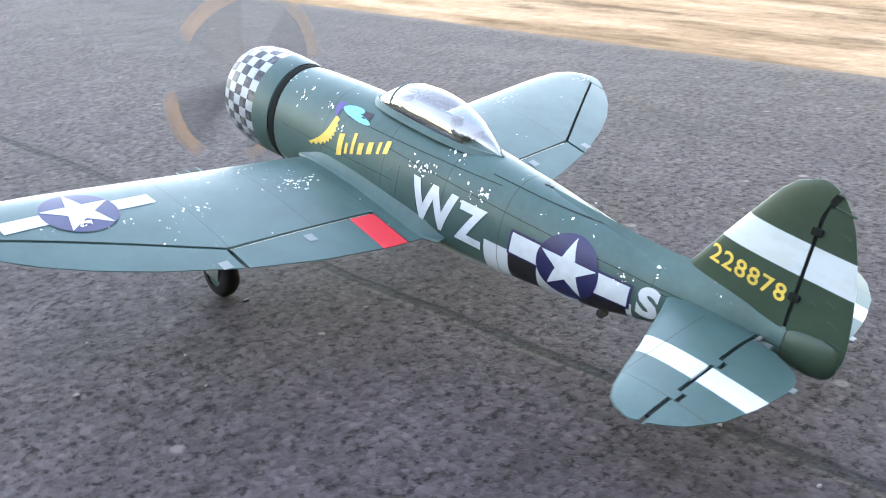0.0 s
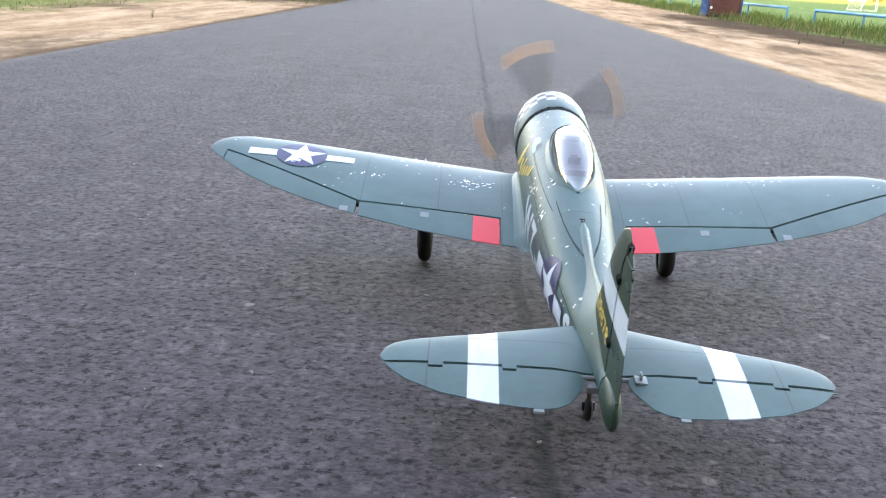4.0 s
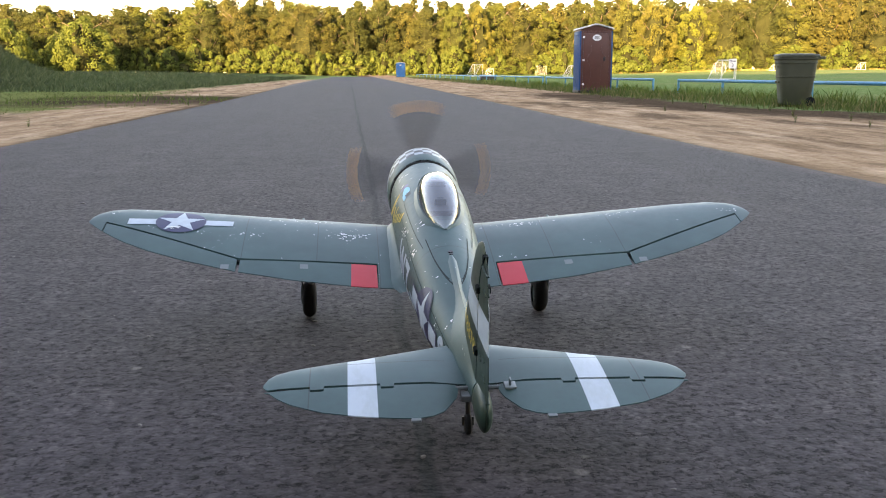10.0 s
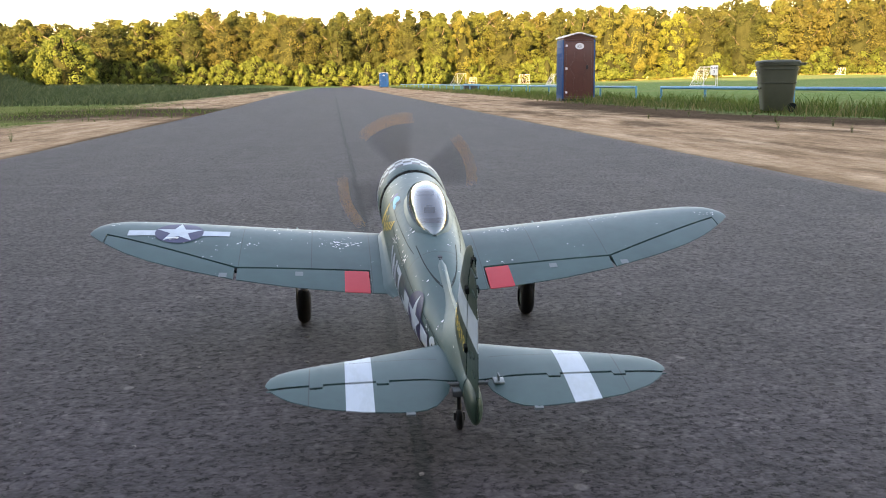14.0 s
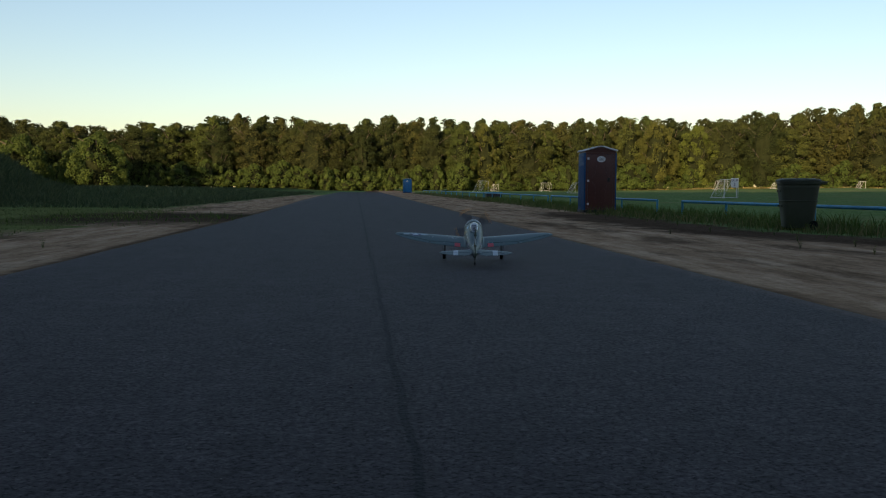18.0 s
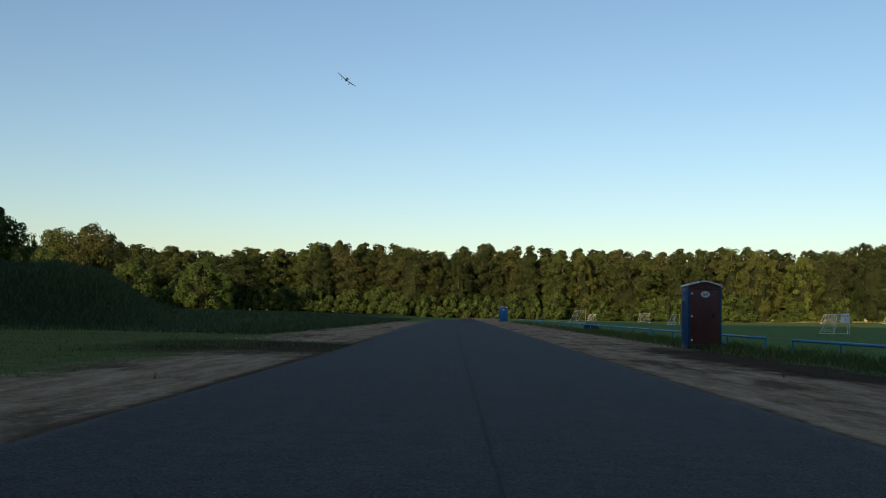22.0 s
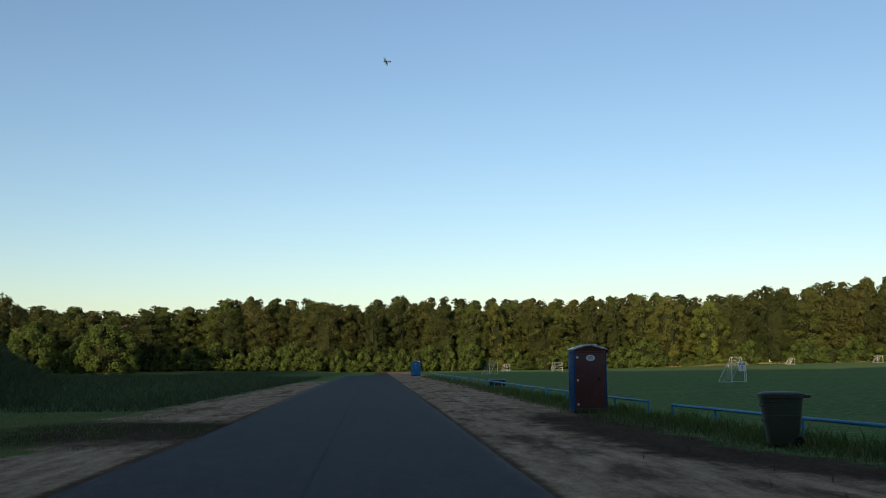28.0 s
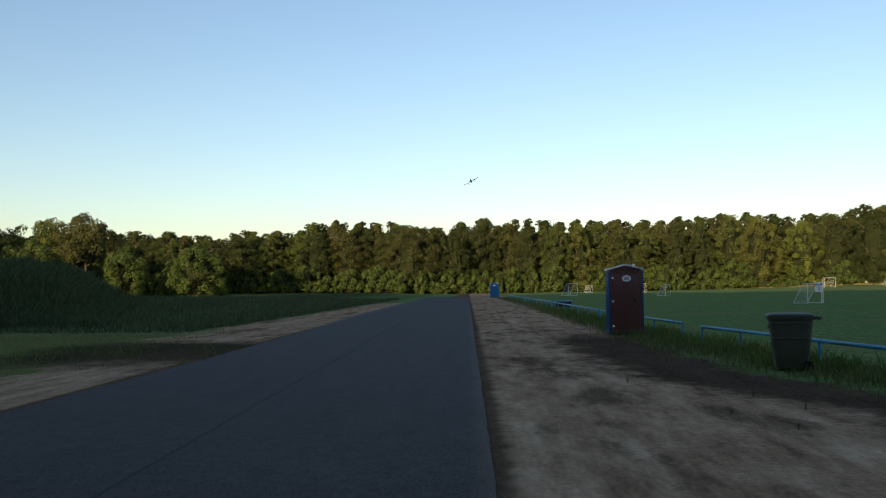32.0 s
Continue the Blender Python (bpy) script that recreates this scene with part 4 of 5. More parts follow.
    for ch, y0, z0, size in (("W", -0.341, 0.283, 0.114), ("Z", -0.434, 0.281, 0.108), ("S", -0.802, 0.284, 0.078)):
        shape = text_shape(ch, size, 0.0040)
        bmesh.ops.scale(shape, vec=({"W": 0.88, "Z": 0.80}.get(ch, 1.0), 1.0, 1.0), verts=shape.verts[:])
        decal("letter", shape, on_left_side(y0, z0, 0.0014, 0.02), M_WHITE, plane, "white painted letter")
    for side, w0 in ((-1, lambda f: f), (1, mirrored)):
        for y0, z0, ln, tilt in ((-0.62, 0.332, 0.86, 0.055), (-0.27, 0.374, 0.40, 0.0), (-0.90, 0.31, 0.22, 0.05), (-0.64, 0.372, 0.40, 0.06), (-0.06, 0.30, 0.34, 0.0)):
            decal("panel_seam", flat_shape(rect_outline(-ln / 2, -0.0006, ln / 2, 0.0006)), w0(on_left_side(y0, z0, 0.0008, tilt)), M_SEAM, plane, longest=0.03)
        for y0, z0 in ((-0.245, 0.30), (-0.30, 0.30)):
            decal("panel_seam", flat_shape(rect_outline(-0.0006, -0.03, 0.0006, 0.035)), w0(on_left_side(y0, z0, 0.0008)), M_SEAM, plane)
        decal("vent_panel", flat_shape(rect_outline(-0.012, -0.006, 0.012, 0.006)), w0(on_left_side(-0.115, 0.388, 0.0012, -0.05)), M_BLACK, plane)
        s = -1 if side < 0 else 1
        bm = bmesh.new()
        rings = []
        for y in np.linspace(0.045, -0.375, 26):
            yc = max(-0.343, min(0.036, y))
            fade = min(1.0, max(0.0, (0.05 - y) / 0.08)) * min(1.0, max(0.02, (y + 0.385) / 0.06))
            zw = wing_point(0.13, yc, 1).z
            row = []
            for q in np.linspace(0, 1, 7):
                z = zw + 0.0015 + 0.022 * fade * (1 - q) ** 2.2
                x0 = fuselage_side(y, zw + 0.022 * fade) - 0.002
                row.append((s * (x0 + (0.119 - x0) * q * (0.35 + 0.65 * fade)), y, z if q < 1 else zw - 0.002))
            rings.append(row)
        loft(bm, rings, close=False, cap0=False, cap1=False)
        part("wing_fillet", bm, M_OLIVE, plane, "smooth fillet between wing and body")
    # nose art as plain shapes
    for u, lo, hi, wd in ((-0.075, -0.020, 0.024, 0.016), (-0.054, -0.016, 0.006, 0.008), (-0.036, -0.016, 0.026, 0.009), (-0.014, -0.016, 0.007, 0.014), (0.012, -0.014, 0.009, 0.014), (0.036, -0.013, 0.010, 0.008), (0.056, -0.012, 0.012, 0.012)):
        bar = flat_shape([(u - wd / 2, lo), (u + wd / 2, lo), (u + wd / 2 + (hi - lo) * 0.3, hi), (u - wd / 2 + (hi - lo) * 0.3, hi)])
        decal("painted_bar", bar, on_left_side(-0.143, 0.337, 0.0013, -0.30), M_YELLOW, plane, "slanted yellow painted bar")
    def curve(a, b, c, n, teeth=0.0):
        pts = []
        for i in range(n + 1):
            t = i / n
            p = [(1 - t) ** 2 * a[j] + 2 * t * (1 - t) * b[j] + t * t * c[j] for j in (0, 1)]
            d = [2 * (1 - t) * (b[j] - a[j]) + 2 * t * (c[j] - b[j]) for j in (0, 1)]
            k = teeth * (i % 2) / max(1e-6, math.hypot(*d))
            pts.append((p[0] - d[1] * k, p[1] + d[0] * k))
        return pts

    moon = curve((0.032, 0.040), (0.056, -0.016), (-0.034, -0.033), 20, 0.006) + curve((-0.034, -0.033), (0.020, -0.006), (0.024, 0.040), 10)[1:]
    decal("crescent", flat_shape(moon), on_left_side(-0.016, 0.326, 0.0012), M_YELLOW, plane, "fringed yellow crescent nose art")
    for ang, ln in ((0.10, 0.058), (-0.10, 0.088)):
        wing = [(ln * (0.5 - 0.5 * math.cos(t)) * math.cos(ang) - 0.0062 * math.sin(t) * math.sin(ang), ln * (0.5 - 0.5 * math.cos(t)) * math.sin(ang) + 0.0062 * math.sin(t) * math.cos(ang)) for t in np.linspace(0, 2 * math.pi, 20)[:-1]]
        decal("nose_art_wing", flat_shape(wing), on_left_side(-0.046, 0.384, 0.0012, -0.02), M_CYAN, plane, "cyan painted wing")
    body = [(0.008 * math.cos(t) + 0.003 * math.sin(2 * t), 0.014 * math.sin(t)) for t in np.linspace(0, 2 * math.pi, 18)[:-1]]
    decal("nose_art_body", flat_shape(body), on_left_side(-0.038, 0.378, 0.0014, -0.15), M_VIOLET, plane, "dark violet painted shape")
    # flaked paint in clusters, bare white foam showing
    crng = random.Random(31)

    def flakes(count, du, dv, size):
        bm = bmesh.new()
        for _ in range(count * 2):
            cu_, cv_ = crng.gauss(0, du), crng.gauss(0, dv)
            r, q = size * crng.uniform(0.2, 1.15) ** 1.5, crng.uniform(0, 3.14)
            pts = []
            for i in range(9):
                a = 6.283 * i / 9
                k = r * 0.62 * crng.uniform(0.25, 1.4)
                px_, py_ = k * math.cos(a) * 1.25, k * math.sin(a) * 0.8
                pts.append(bm.verts.new((cu_ + px_ * math.cos(q) - py_ * math.sin(q), cv_ + px_ * math.sin(q) + py_ * math.cos(q), 0)))
            bm.faces.new(pts)
        return bm

    for y0, z0, count, du, dv, size in ((-0.300, 0.352, 16, 0.018, 0.010, 0.005), (-0.006, 0.372, 4, 0.006, 0.010, 0.007), (-0.070, 0.352, 2, 0.006, 0.004, 0.005), (-0.432, 0.350, 12, 0.020, 0.010, 0.005),
                                        (-0.745, 0.315, 8, 0.016, 0.006, 0.004), (-0.800, 0.350, 5, 0.020, 0.012, 0.005), (0.08, 0.37, 5, 0.012, 0.012, 0.004), (-0.36, 0.385, 4, 0.02, 0.006, 0.005), (-0.60, 0.37, 5, 0.05, 0.012, 0.003)):
        chips_ob = decal("flaked_paint", flakes(count, du, dv, size), on_left_side(y0, z0, 0.0018, 0.03), M_FLAKE, plane)
        tagged(chips_ob, "flaked paint showing white foam", kind="stuff")
    for x0, y0, count, du, dv, size in ((-0.230, -0.075, 26, 0.040, 0.024, 0.005), (-0.47, -0.10, 9, 0.035, 0.02, 0.004), (-0.36, 0.0, 8, 0.06, 0.012, 0.004), (0.26, -0.02, 14, 0.05, 0.016, 0.004), (0.52, 0.0, 8, 0.05, 0.014, 0.004), (0.83, -0.02, 7, 0.02, 0.012, 0.004), (-0.60, -0.10, 5, 0.02, 0.01, 0.004), (-0.668, -0.082, 12, 0.012, 0.007, 0.008)):
        chips_ob = decal("flaked_paint", flakes(count, du, dv, size), lambda u, v, x0=x0, y0=y0: wing_point(x0 + u, y0 - abs(v), 1) + Vector((0, 0, 0.0032 if x0 == -0.668 else 0.0012)), M_FLAKE, plane)
        tagged(chips_ob, "flaked paint showing white foam", kind="stuff")
    # serial on the fin
    for side in (-1, 1):
        def on_fin(u, v, s=side):
            y = -0.934 + (u if s > 0 else -u)
            z = 0.401 + v + 0.13 * (y + 0.934)
            return Vector((s * (fin_point(z, y, 1).x + 0.0014), y, z))
        decal("serial_number", text_shape("228878", 0.041, 0.0006, spacing=1.12), on_fin, M_YELLOW, plane, "yellow stencilled serial number")
    # roundel on the left wing, running along the span
    def on_wing(lift):
        def warp(u, v):
            y = -0.050 + v
            return wing_point(-0.655 + u, y, 1) + Vector((0, 0, lift))
        return warp
    decal("white_bar", flat_shape(rect_outline(-0.134, -0.018, 0.134, 0.014)), on_wing(0.0012), M_WHITE, plane)
    decal("roundel", flat_shape(disc_outline(0, 0, 0.064)), on_wing(0.0018), M_NAVY, plane)
    decal("star", flat_shape(star_outline(0, 0, 0.063)), on_wing(0.0024), M_WHITE, plane, "white star with flaked paint")

    # propeller
    prop = new("propeller")
    prop.parent = plane
    prop.location = (0, 0.385, 0.303)
    bm = bmesh.new()
    tube(bm, (0, -0.05, 0), (0, 0.02, 0), 0.014, 20)
    tube(bm, (0, 0.02, 0), (0, 0.045, 0), 0.013, 20, 0.004)
    part("hub", bm, M_STEEL, prop)
    for q in range(4):
        bm = bmesh.new()
        rings = []
        for r, c, tw_ in ((0.012, 0.016, 60), (0.05, 0.026, 50), (0.10, 0.036, 38), (0.15, 0.039, 28), (0.19, 0.037, 22), (0.1905, 0.037, 22), (0.212, 0.031, 19), (0.222, 0.022, 18), (0.226, 0.010, 17)):
            ca, sa = math.cos(radians(tw_)), math.sin(radians(tw_))
            prof = [(c * 0.5 * math.cos(t), 0.0035 * math.sin(t)) for t in np.linspace(0, 2 * math.pi, 13)[:-1]]
            rings.append([(u * ca - v * sa, u * sa + v * ca, r) for u, v in prof])
        loft(bm, rings)
        for f in bm.faces:
            if f.calc_center_median().z > 0.1903:
                f.material_index = 1
        bmesh.ops.rotate(bm, verts=bm.verts[:], matrix=Matrix.Rotation(q * math.pi / 2, 3, "Y"))
        part("blade", bm, [M_BLACK, M_ORANGE], prop, "black blade with an orange tip")
    return plane, prop


flaps = []
airplane, propeller = build_airplane()


# ---- portable toilets, bins, fence, goals ----
def build_toilet(m, wall, door, label, w=1.12, d=1.14):
    t = thing("portable_toilet", label, "toilet", m=m)
    bm = bmesh.new()
    box(bm, (-w / 2 - 0.02, -d / 2 - 0.02, 0.0), (w / 2 + 0.02, d / 2 + 0.02, 0.09), 0.01)
    part("skid_base", bm, M_BLACK, t)
    for nm, lo, hi in (("side_wall", (-w / 2, -d / 2, 0.09), (-w / 2 + 0.05, d / 2, 2.06)), ("side_wall", (w / 2 - 0.05, -d / 2, 0.09), (w / 2, d / 2, 2.06)),
                       ("back_wall", (-w / 2 + 0.05, d / 2 - 0.05, 0.09), (w / 2 - 0.05, d / 2 - 0.002, 2.06))):
        bm = bmesh.new()
        box(bm, lo, hi, 0.008)
        side = -1 if lo[0] < 0 else 1
        if nm == "side_wall":
            ribs = [((side * w / 2 - 0.012, -d / 2 + 0.16 + i * 0.2, 0.2), (side * w / 2 + 0.012, -d / 2 + 0.26 + i * 0.2, 1.62)) for i in range(5)]
            ribs += [((side * w / 2 - 0.012, -d / 2 + 0.12, 1.70 + i * 0.075), (side * w / 2 + 0.012, d / 2 - 0.12, 1.73 + i * 0.075)) for i in range(4)]
        else:
            ribs = []
        panel_ob = part(nm, bm, wall, t)
        for rlo, rhi in ribs:
            bm = bmesh.new()
            box(bm, rlo, rhi, 0.005)
            part("rib", bm, wall, panel_ob)
    bm = bmesh.new()
    f = -d / 2
    box(bm, (-w / 2 + 0.05, f + 0.002, 0.09), (-w / 2 + 0.12, f + 0.07, 2.055), 0.006)
    box(bm, (w / 2 - 0.12, f + 0.002, 0.09), (w / 2 - 0.05, f + 0.07, 2.055), 0.006)
    box(bm, (-w / 2 + 0.12, f + 0.002, 2.00), (w / 2 - 0.12, f + 0.07, 2.055), 0.006)
    box(bm, (-w / 2 + 0.12, f + 0.002, 0.09), (w / 2 - 0.12, f + 0.07, 0.16), 0.008)
    part("door_frame", bm, door, t)
    bm = bmesh.new()
    box(bm, (-w / 2 + 0.125, f - 0.012, 0.165), (w / 2 - 0.125, f + 0.03, 1.995), 0.012)
    for s in (-1, 1):
        box(bm, (s * 0.17 - 0.015, f - 0.026, 0.35), (s * 0.17 + 0.015, f - 0.006, 0.85), 0.006)
        tube(bm, (s * 0.17, f - 0.016, 0.85), (s * 0.30, f - 0.016, 1.08), 0.014, 8)
        tube(bm, (s * 0.30, f - 0.016, 1.20), (s * 0.16, f - 0.016, 1.42), 0.014, 8)
        tube(bm, (s * 0.17, f - 0.016, 1.42), (s * 0.17, f - 0.016, 1.62), 0.014, 8)
    box(bm, (-0.17, f - 0.026, 0.335), (0.17, f - 0.006, 0.362), 0.005)
    dr = part("door", bm, door, t, "moulded door with raised ribs")
    bm = bmesh.new()
    bmesh.ops.create_circle(bm, cap_ends=True, segments=32, radius=0.13)
    bmesh.ops.transform(bm, matrix=Matrix.Translation((0.02, f - 0.018, 1.84)) @ Matrix.Rotation(math.pi / 2, 4, "X") @ Matrix.Diagonal((1.15, 0.8, 1, 1)), verts=bm.verts[:])
    ext = bmesh.ops.extrude_face_region(bm, geom=bm.faces[:])
    bmesh.ops.translate(bm, verts=[v for v in ext["geom"] if isinstance(v, bmesh.types.BMVert)], vec=(0, 0.008, 0))
    part("oval_plaque", bm, M_PALE, dr, "pale oval plaque")
    bm = bmesh.new()
    for i in range(3):
        box(bm, (-0.06 + i * 0.005, f - 0.024, 1.80 + i * 0.035), (0.10 - i * 0.005, f - 0.0175, 1.815 + i * 0.035), 0.001)
    part("plaque_writing", bm, M_BLACK, dr)
    bm = bmesh.new()
    box(bm, (0.24, f - 0.04, 1.06), (0.32, f - 0.008, 1.20), 0.008)
    part("door_latch", bm, M_BLACK, dr)
    for z in (0.30, 1.10, 1.86):
        bm = bmesh.new()
        box(bm, (-w / 2 + 0.10, f - 0.03, z - 0.035), (-w / 2 + 0.17, f - 0.006, z + 0.035), 0.004)
        part("hinge", bm, M_PALE, dr, "pale hinge plate")
    # gabled front and roof
    bm = bmesh.new()
    gable = [(-w / 2 + 0.03, 2.06), (w / 2 - 0.03, 2.06), (w / 2 - 0.03, 2.115), (0.07, 2.235), (-0.07, 2.235), (-w / 2 + 0.03, 2.115)]
    loft(bm, [[(u, y, v) for u, v in gable] for y in (f + 0.004, d / 2 - 0.01)])
    part("gable", bm, door, t, smooth=False)
    bm = bmesh.new()
    prof = [(-0.53, 0.045), (-0.535, 0.075), (-0.50, 0.105), (-0.06, 0.232), (0.06, 0.232), (0.50, 0.105), (0.535, 0.075), (0.53, 0.045), (0.06, 0.188), (-0.06, 0.188)]
    loft(bm, [[(u * w * k, y, 2.065 + v * 1.02) for u, v in prof] for y, k in ((-d / 2 - 0.055, 0.99), (-d / 2 - 0.03, 1), (d / 2 + 0.03, 1), (d / 2 + 0.05, 0.99))])
    part("roof", bm, M_PALE, t, "pale gabled plastic roof", smooth=False)
    bm = bmesh.new()
    tube(bm, (w / 2 - 0.2, d / 2 - 0.2, 2.1), (w / 2 - 0.2, d / 2 - 0.2, 2.32), 0.05, 14)
    part("vent_pipe", bm, M_PALE, t)
    return t


build_toilet(pose(8.13, 32.55, -0.02, 0, 0, -2.5), M_BLUE, M_BROWN, "brown portable toilet with blue sides and pale roof, standing on dirt")
build_toilet(pose(5.60, 147.0, -0.02, 0, 0, -6), M_BLUE_BRIGHT, M_BLUE_BRIGHT, "blue portable toilet at the far end of the runway", 1.36, 1.30)


def build_bin():
    t = thing("wheeled_bin", "dark green wheeled rubbish bin beside the blue rail", "bin", m=pose(9.16, 19.2, -0.02, 0, 0, 76))
    bm = bmesh.new()
    rings = []
    for z, w, d in ((0.03, 0.24, 0.26), (0.06, 0.26, 0.29), (0.52, 0.295, 0.345), (0.93, 0.325, 0.395), (0.95, 0.345, 0.415), (0.99, 0.345, 0.415), (0.995, 0.325, 0.395), (0.80, 0.31, 0.375)):
        ring = []
        for i in range(32):
            a = 2 * math.pi * i / 32
            c, s = math.cos(a), math.sin(a)
            ring.append((w * math.copysign(abs(c) ** 0.4, c), d * math.copysign(abs(s) ** 0.4, s), z))
        rings.append(ring)
    loft(bm, rings)
    body = part("body", bm, M_BINGREEN, t, "tapered green plastic tub")
    for z in (0.58, 0.86):
        bm = bmesh.new()
        k = z / 0.95
        w, d = 0.262 + 0.064 * k, 0.295 + 0.100 * k
        prof = [(0.0, 0.0), (0.014, 0.006), (0.014, 0.024), (0.0, 0.03)]
        loft(bm, [[((w + g) * math.copysign(abs(math.cos(a)) ** 0.4, math.cos(a)), (d + g) * math.copysign(abs(math.sin(a)) ** 0.4, math.sin(a)), z + h) for a in [2 * math.pi * i / 32 for i in range(32)]] for g, h in prof], cap0=False, cap1=False)
        part("rib", bm, M_BINGREEN, body)
    bm = bmesh.new()
    rings = []
    for z, w, d in ((0.995, 0.355, 0.43), (1.02, 0.355, 0.43), (1.045, 0.33, 0.40), (1.06, 0.24, 0.30)):
        rings.append([(w * math.copysign(abs(math.cos(a)) ** 0.4, math.cos(a)), d * math.copysign(abs(math.sin(a)) ** 0.4, math.sin(a)), z) for a in [2 * math.pi * i / 32 for i in range(32)]])
    loft(bm, rings)
    part("lid", bm, M_BINGREEN, t, "flat hinged lid")
    bm = bmesh.new()
    for s in (-1, 1):
        box(bm, (s * 0.22 - 0.02, -0.52, 0.94), (s * 0.22 + 0.02, -0.40, 1.0), 0.008)
    tube(bm, (-0.26, -0.52, 0.985), (0.26, -0.52, 0.985), 0.016, 10)
    part("handle", bm, M_BINGREEN, t)
    for s in (-1, 1):
        bm = bmesh.new()
        tube(bm, (s * 0.24, -0.27, 0.095), (s * 0.285, -0.27, 0.095), 0.095, 24)
        part("wheel", bm, M_RUBBER, t)
    for s in (-1, 1):
        for z, d in ((0.47, 0.345), (0.78, 0.375)):
            bm = bmesh.new()
            box(bm, (s * 0.15 - 0.035, d - 0.02, z), (s * 0.15 + 0.035, d + 0.022, z + 0.04), 0.006)
            part("lifting_lug", bm, M_BINGREEN, body, "small moulded lug")


build_bin()


def build_trash(m):
    t = thing("litter_box", "low dark litter box by the far blue rail", "bin", m=m)
    bm = bmesh.new()
    box(bm, (-0.60, -0.28, 0.05), (0.60, 0.28, 0.46), 0.03)
    part("tub", bm, M_BLACK, t)
    bm = bmesh.new()
    box(bm, (-0.64, -0.31, 0.46), (0.64, 0.31, 0.54), 0.03)
    part("lid", bm, M_RAILBLUE, t, "dull blue lid")
    for x in (-0.5, 0.5):
        bm = bmesh.new()
        box(bm, (x - 0.05, -0.25, 0.0), (x + 0.05, 0.25, 0.06), 0.01)
        part("foot", bm, M_BLACK, t)


build_trash(pose(9.65, 72.5, -0.03, 0, 0, 4))


def build_fence():
    """Low blue pipe rail in runs; each run is one thing."""
    runs = [[(12.2, 8.0), (11.35, 12.6), (10.62, 16.6), (10.12, 20.4), (9.72, 24.6), (9.40, 27.2)],
            [(9.42, 29.7), (9.28, 33.5), (9.2, 37.5), (9.1, 41.5), (9.0, 45.5)],
            [(8.98, 46.2), (8.9, 50), (8.85, 54), (8.8, 58), (8.75, 62), (8.7, 66), (8.65, 70)],
            [(8.63, 70.8), (8.55, 75), (8.5, 80), (8.4, 85), (8.3, 90), (8.2, 95), (8.1, 100)],
            [(8.08, 101), (8.0, 106), (7.9, 112), (7.8, 118), (7.7, 124), (7.6, 130), (7.5, 136)]]
    for run in runs:
        f = thing("pipe_rail", "low blue-painted pipe rail fence at the edge of the field", "fence", group="blue pipe rails", m=pose(run[0][0], run[0][1], 0))
        o = Vector((run[0][0], run[0][1], 0))
        for x, y in run:
            bm = bmesh.new()
            tube(bm, Vector((x, y, -0.15)) - o, Vector((x, y, 0.44)) - o, 0.034, 12)
            part("post", bm, M_RAILBLUE, f)
        for a, b in zip(run, run[1:]):
            bm = bmesh.new()
            tube(bm, Vector((*a, 0.44)) - o, Vector((*b, 0.44)) - o, 0.040, 12)
            part("rail", bm, M_RAILBLUE, f)


build_fence()


def build_goal(m, w, h, d, r=0.034):
    g = thing("soccer_goal", "white tube soccer goal with a net standing on the grass", "goal", group="soccer goals", m=m)
    for x in (-w / 2, w / 2):
        bm = bmesh.new()
        tube(bm, (x, 0, 0), (x, 0, h), r, 10)
        part("upright", bm, M_GOAL, g)
        bm = bmesh.new()
        tube(bm, (x, d, 0.04), (x, 0.35, h), r * 0.75, 8)
        part("brace", bm, M_GOAL, g)
        bm = bmesh.new()
        tube(bm, (x, 0, 0.04), (x, d, 0.04), r * 0.75, 8)
        part("ground_bar", bm, M_GOAL, g)
    bm = bmesh.new()
    tube(bm, (-w / 2, 0, h), (w / 2, 0, h), r, 10)
    tube(bm, (-w / 2, 0.35, h), (w / 2, 0.35, h), r * 0.85, 8)
    part("crossbar", bm, M_GOAL, g)
    bm = bmesh.new()
    for i in range(1, 16):
        x = -w / 2 + w * i / 16
        tube(bm, (x, 0.35, h), (x, d, 0.05), 0.004, 4)
    for i in range(1, 10):
        y, z = 0.35 + (d - 0.35) * i / 10, h + (0.05 - h) * i / 10
        tube(bm, (-w / 2, y, z), (w / 2, y, z), 0.004, 4)
    part("net", bm, M_GOAL, g)
    return g


for x, y, yaw, w, h, d in ((27.45, 69.6, 38, 1.75, 1.43, 1.17), (29.6, 133, 60, 2.0, 1.5, 1.2), (18.1, 150, 50, 2.4, 1.9, 1.5), (34.8, 185, 8, 2.0, 1.8, 1.2),
                          (26.6, 200, 30, 1.5, 1.5, 1.0), (80.9, 211, 25, 3.2, 2.1, 1.4), (92.2, 207, 35, 1.9, 1.4, 1.2), (111.5, 205, 35, 2.3, 1.5, 1.2)):
    build_goal(pose(x, y, height(x, y), 0, 0, yaw), w, h, d, 0.018 if 180 < y < 202 else 0.034)


def build_sign():
    x, y = 27.75, 69.55
    s = thing("field_sign", "white field sign with blue lettering fixed before a goal", "sign", m=pose(x, y, height(x, y), 0, 0, -20))
    bm = bmesh.new()
    box(bm, (-0.28, -0.02, 0.82), (0.28, 0.02, 1.53), 0.005)
    board = part("board", bm, M_PALE, s, "white sign board")
    for x0 in (0.26,):
        bm = bmesh.new()
        tube(bm, (x0, 0.04, 0), (x0, 0.04, 1.53), 0.026, 8)
        part("leg", bm, M_GOAL, s)
    for words, z, size in (("BLUE", 1.36, 0.215), ("3", 1.05, 0.33)):
        bm = text_shape(words, size, 0.003)
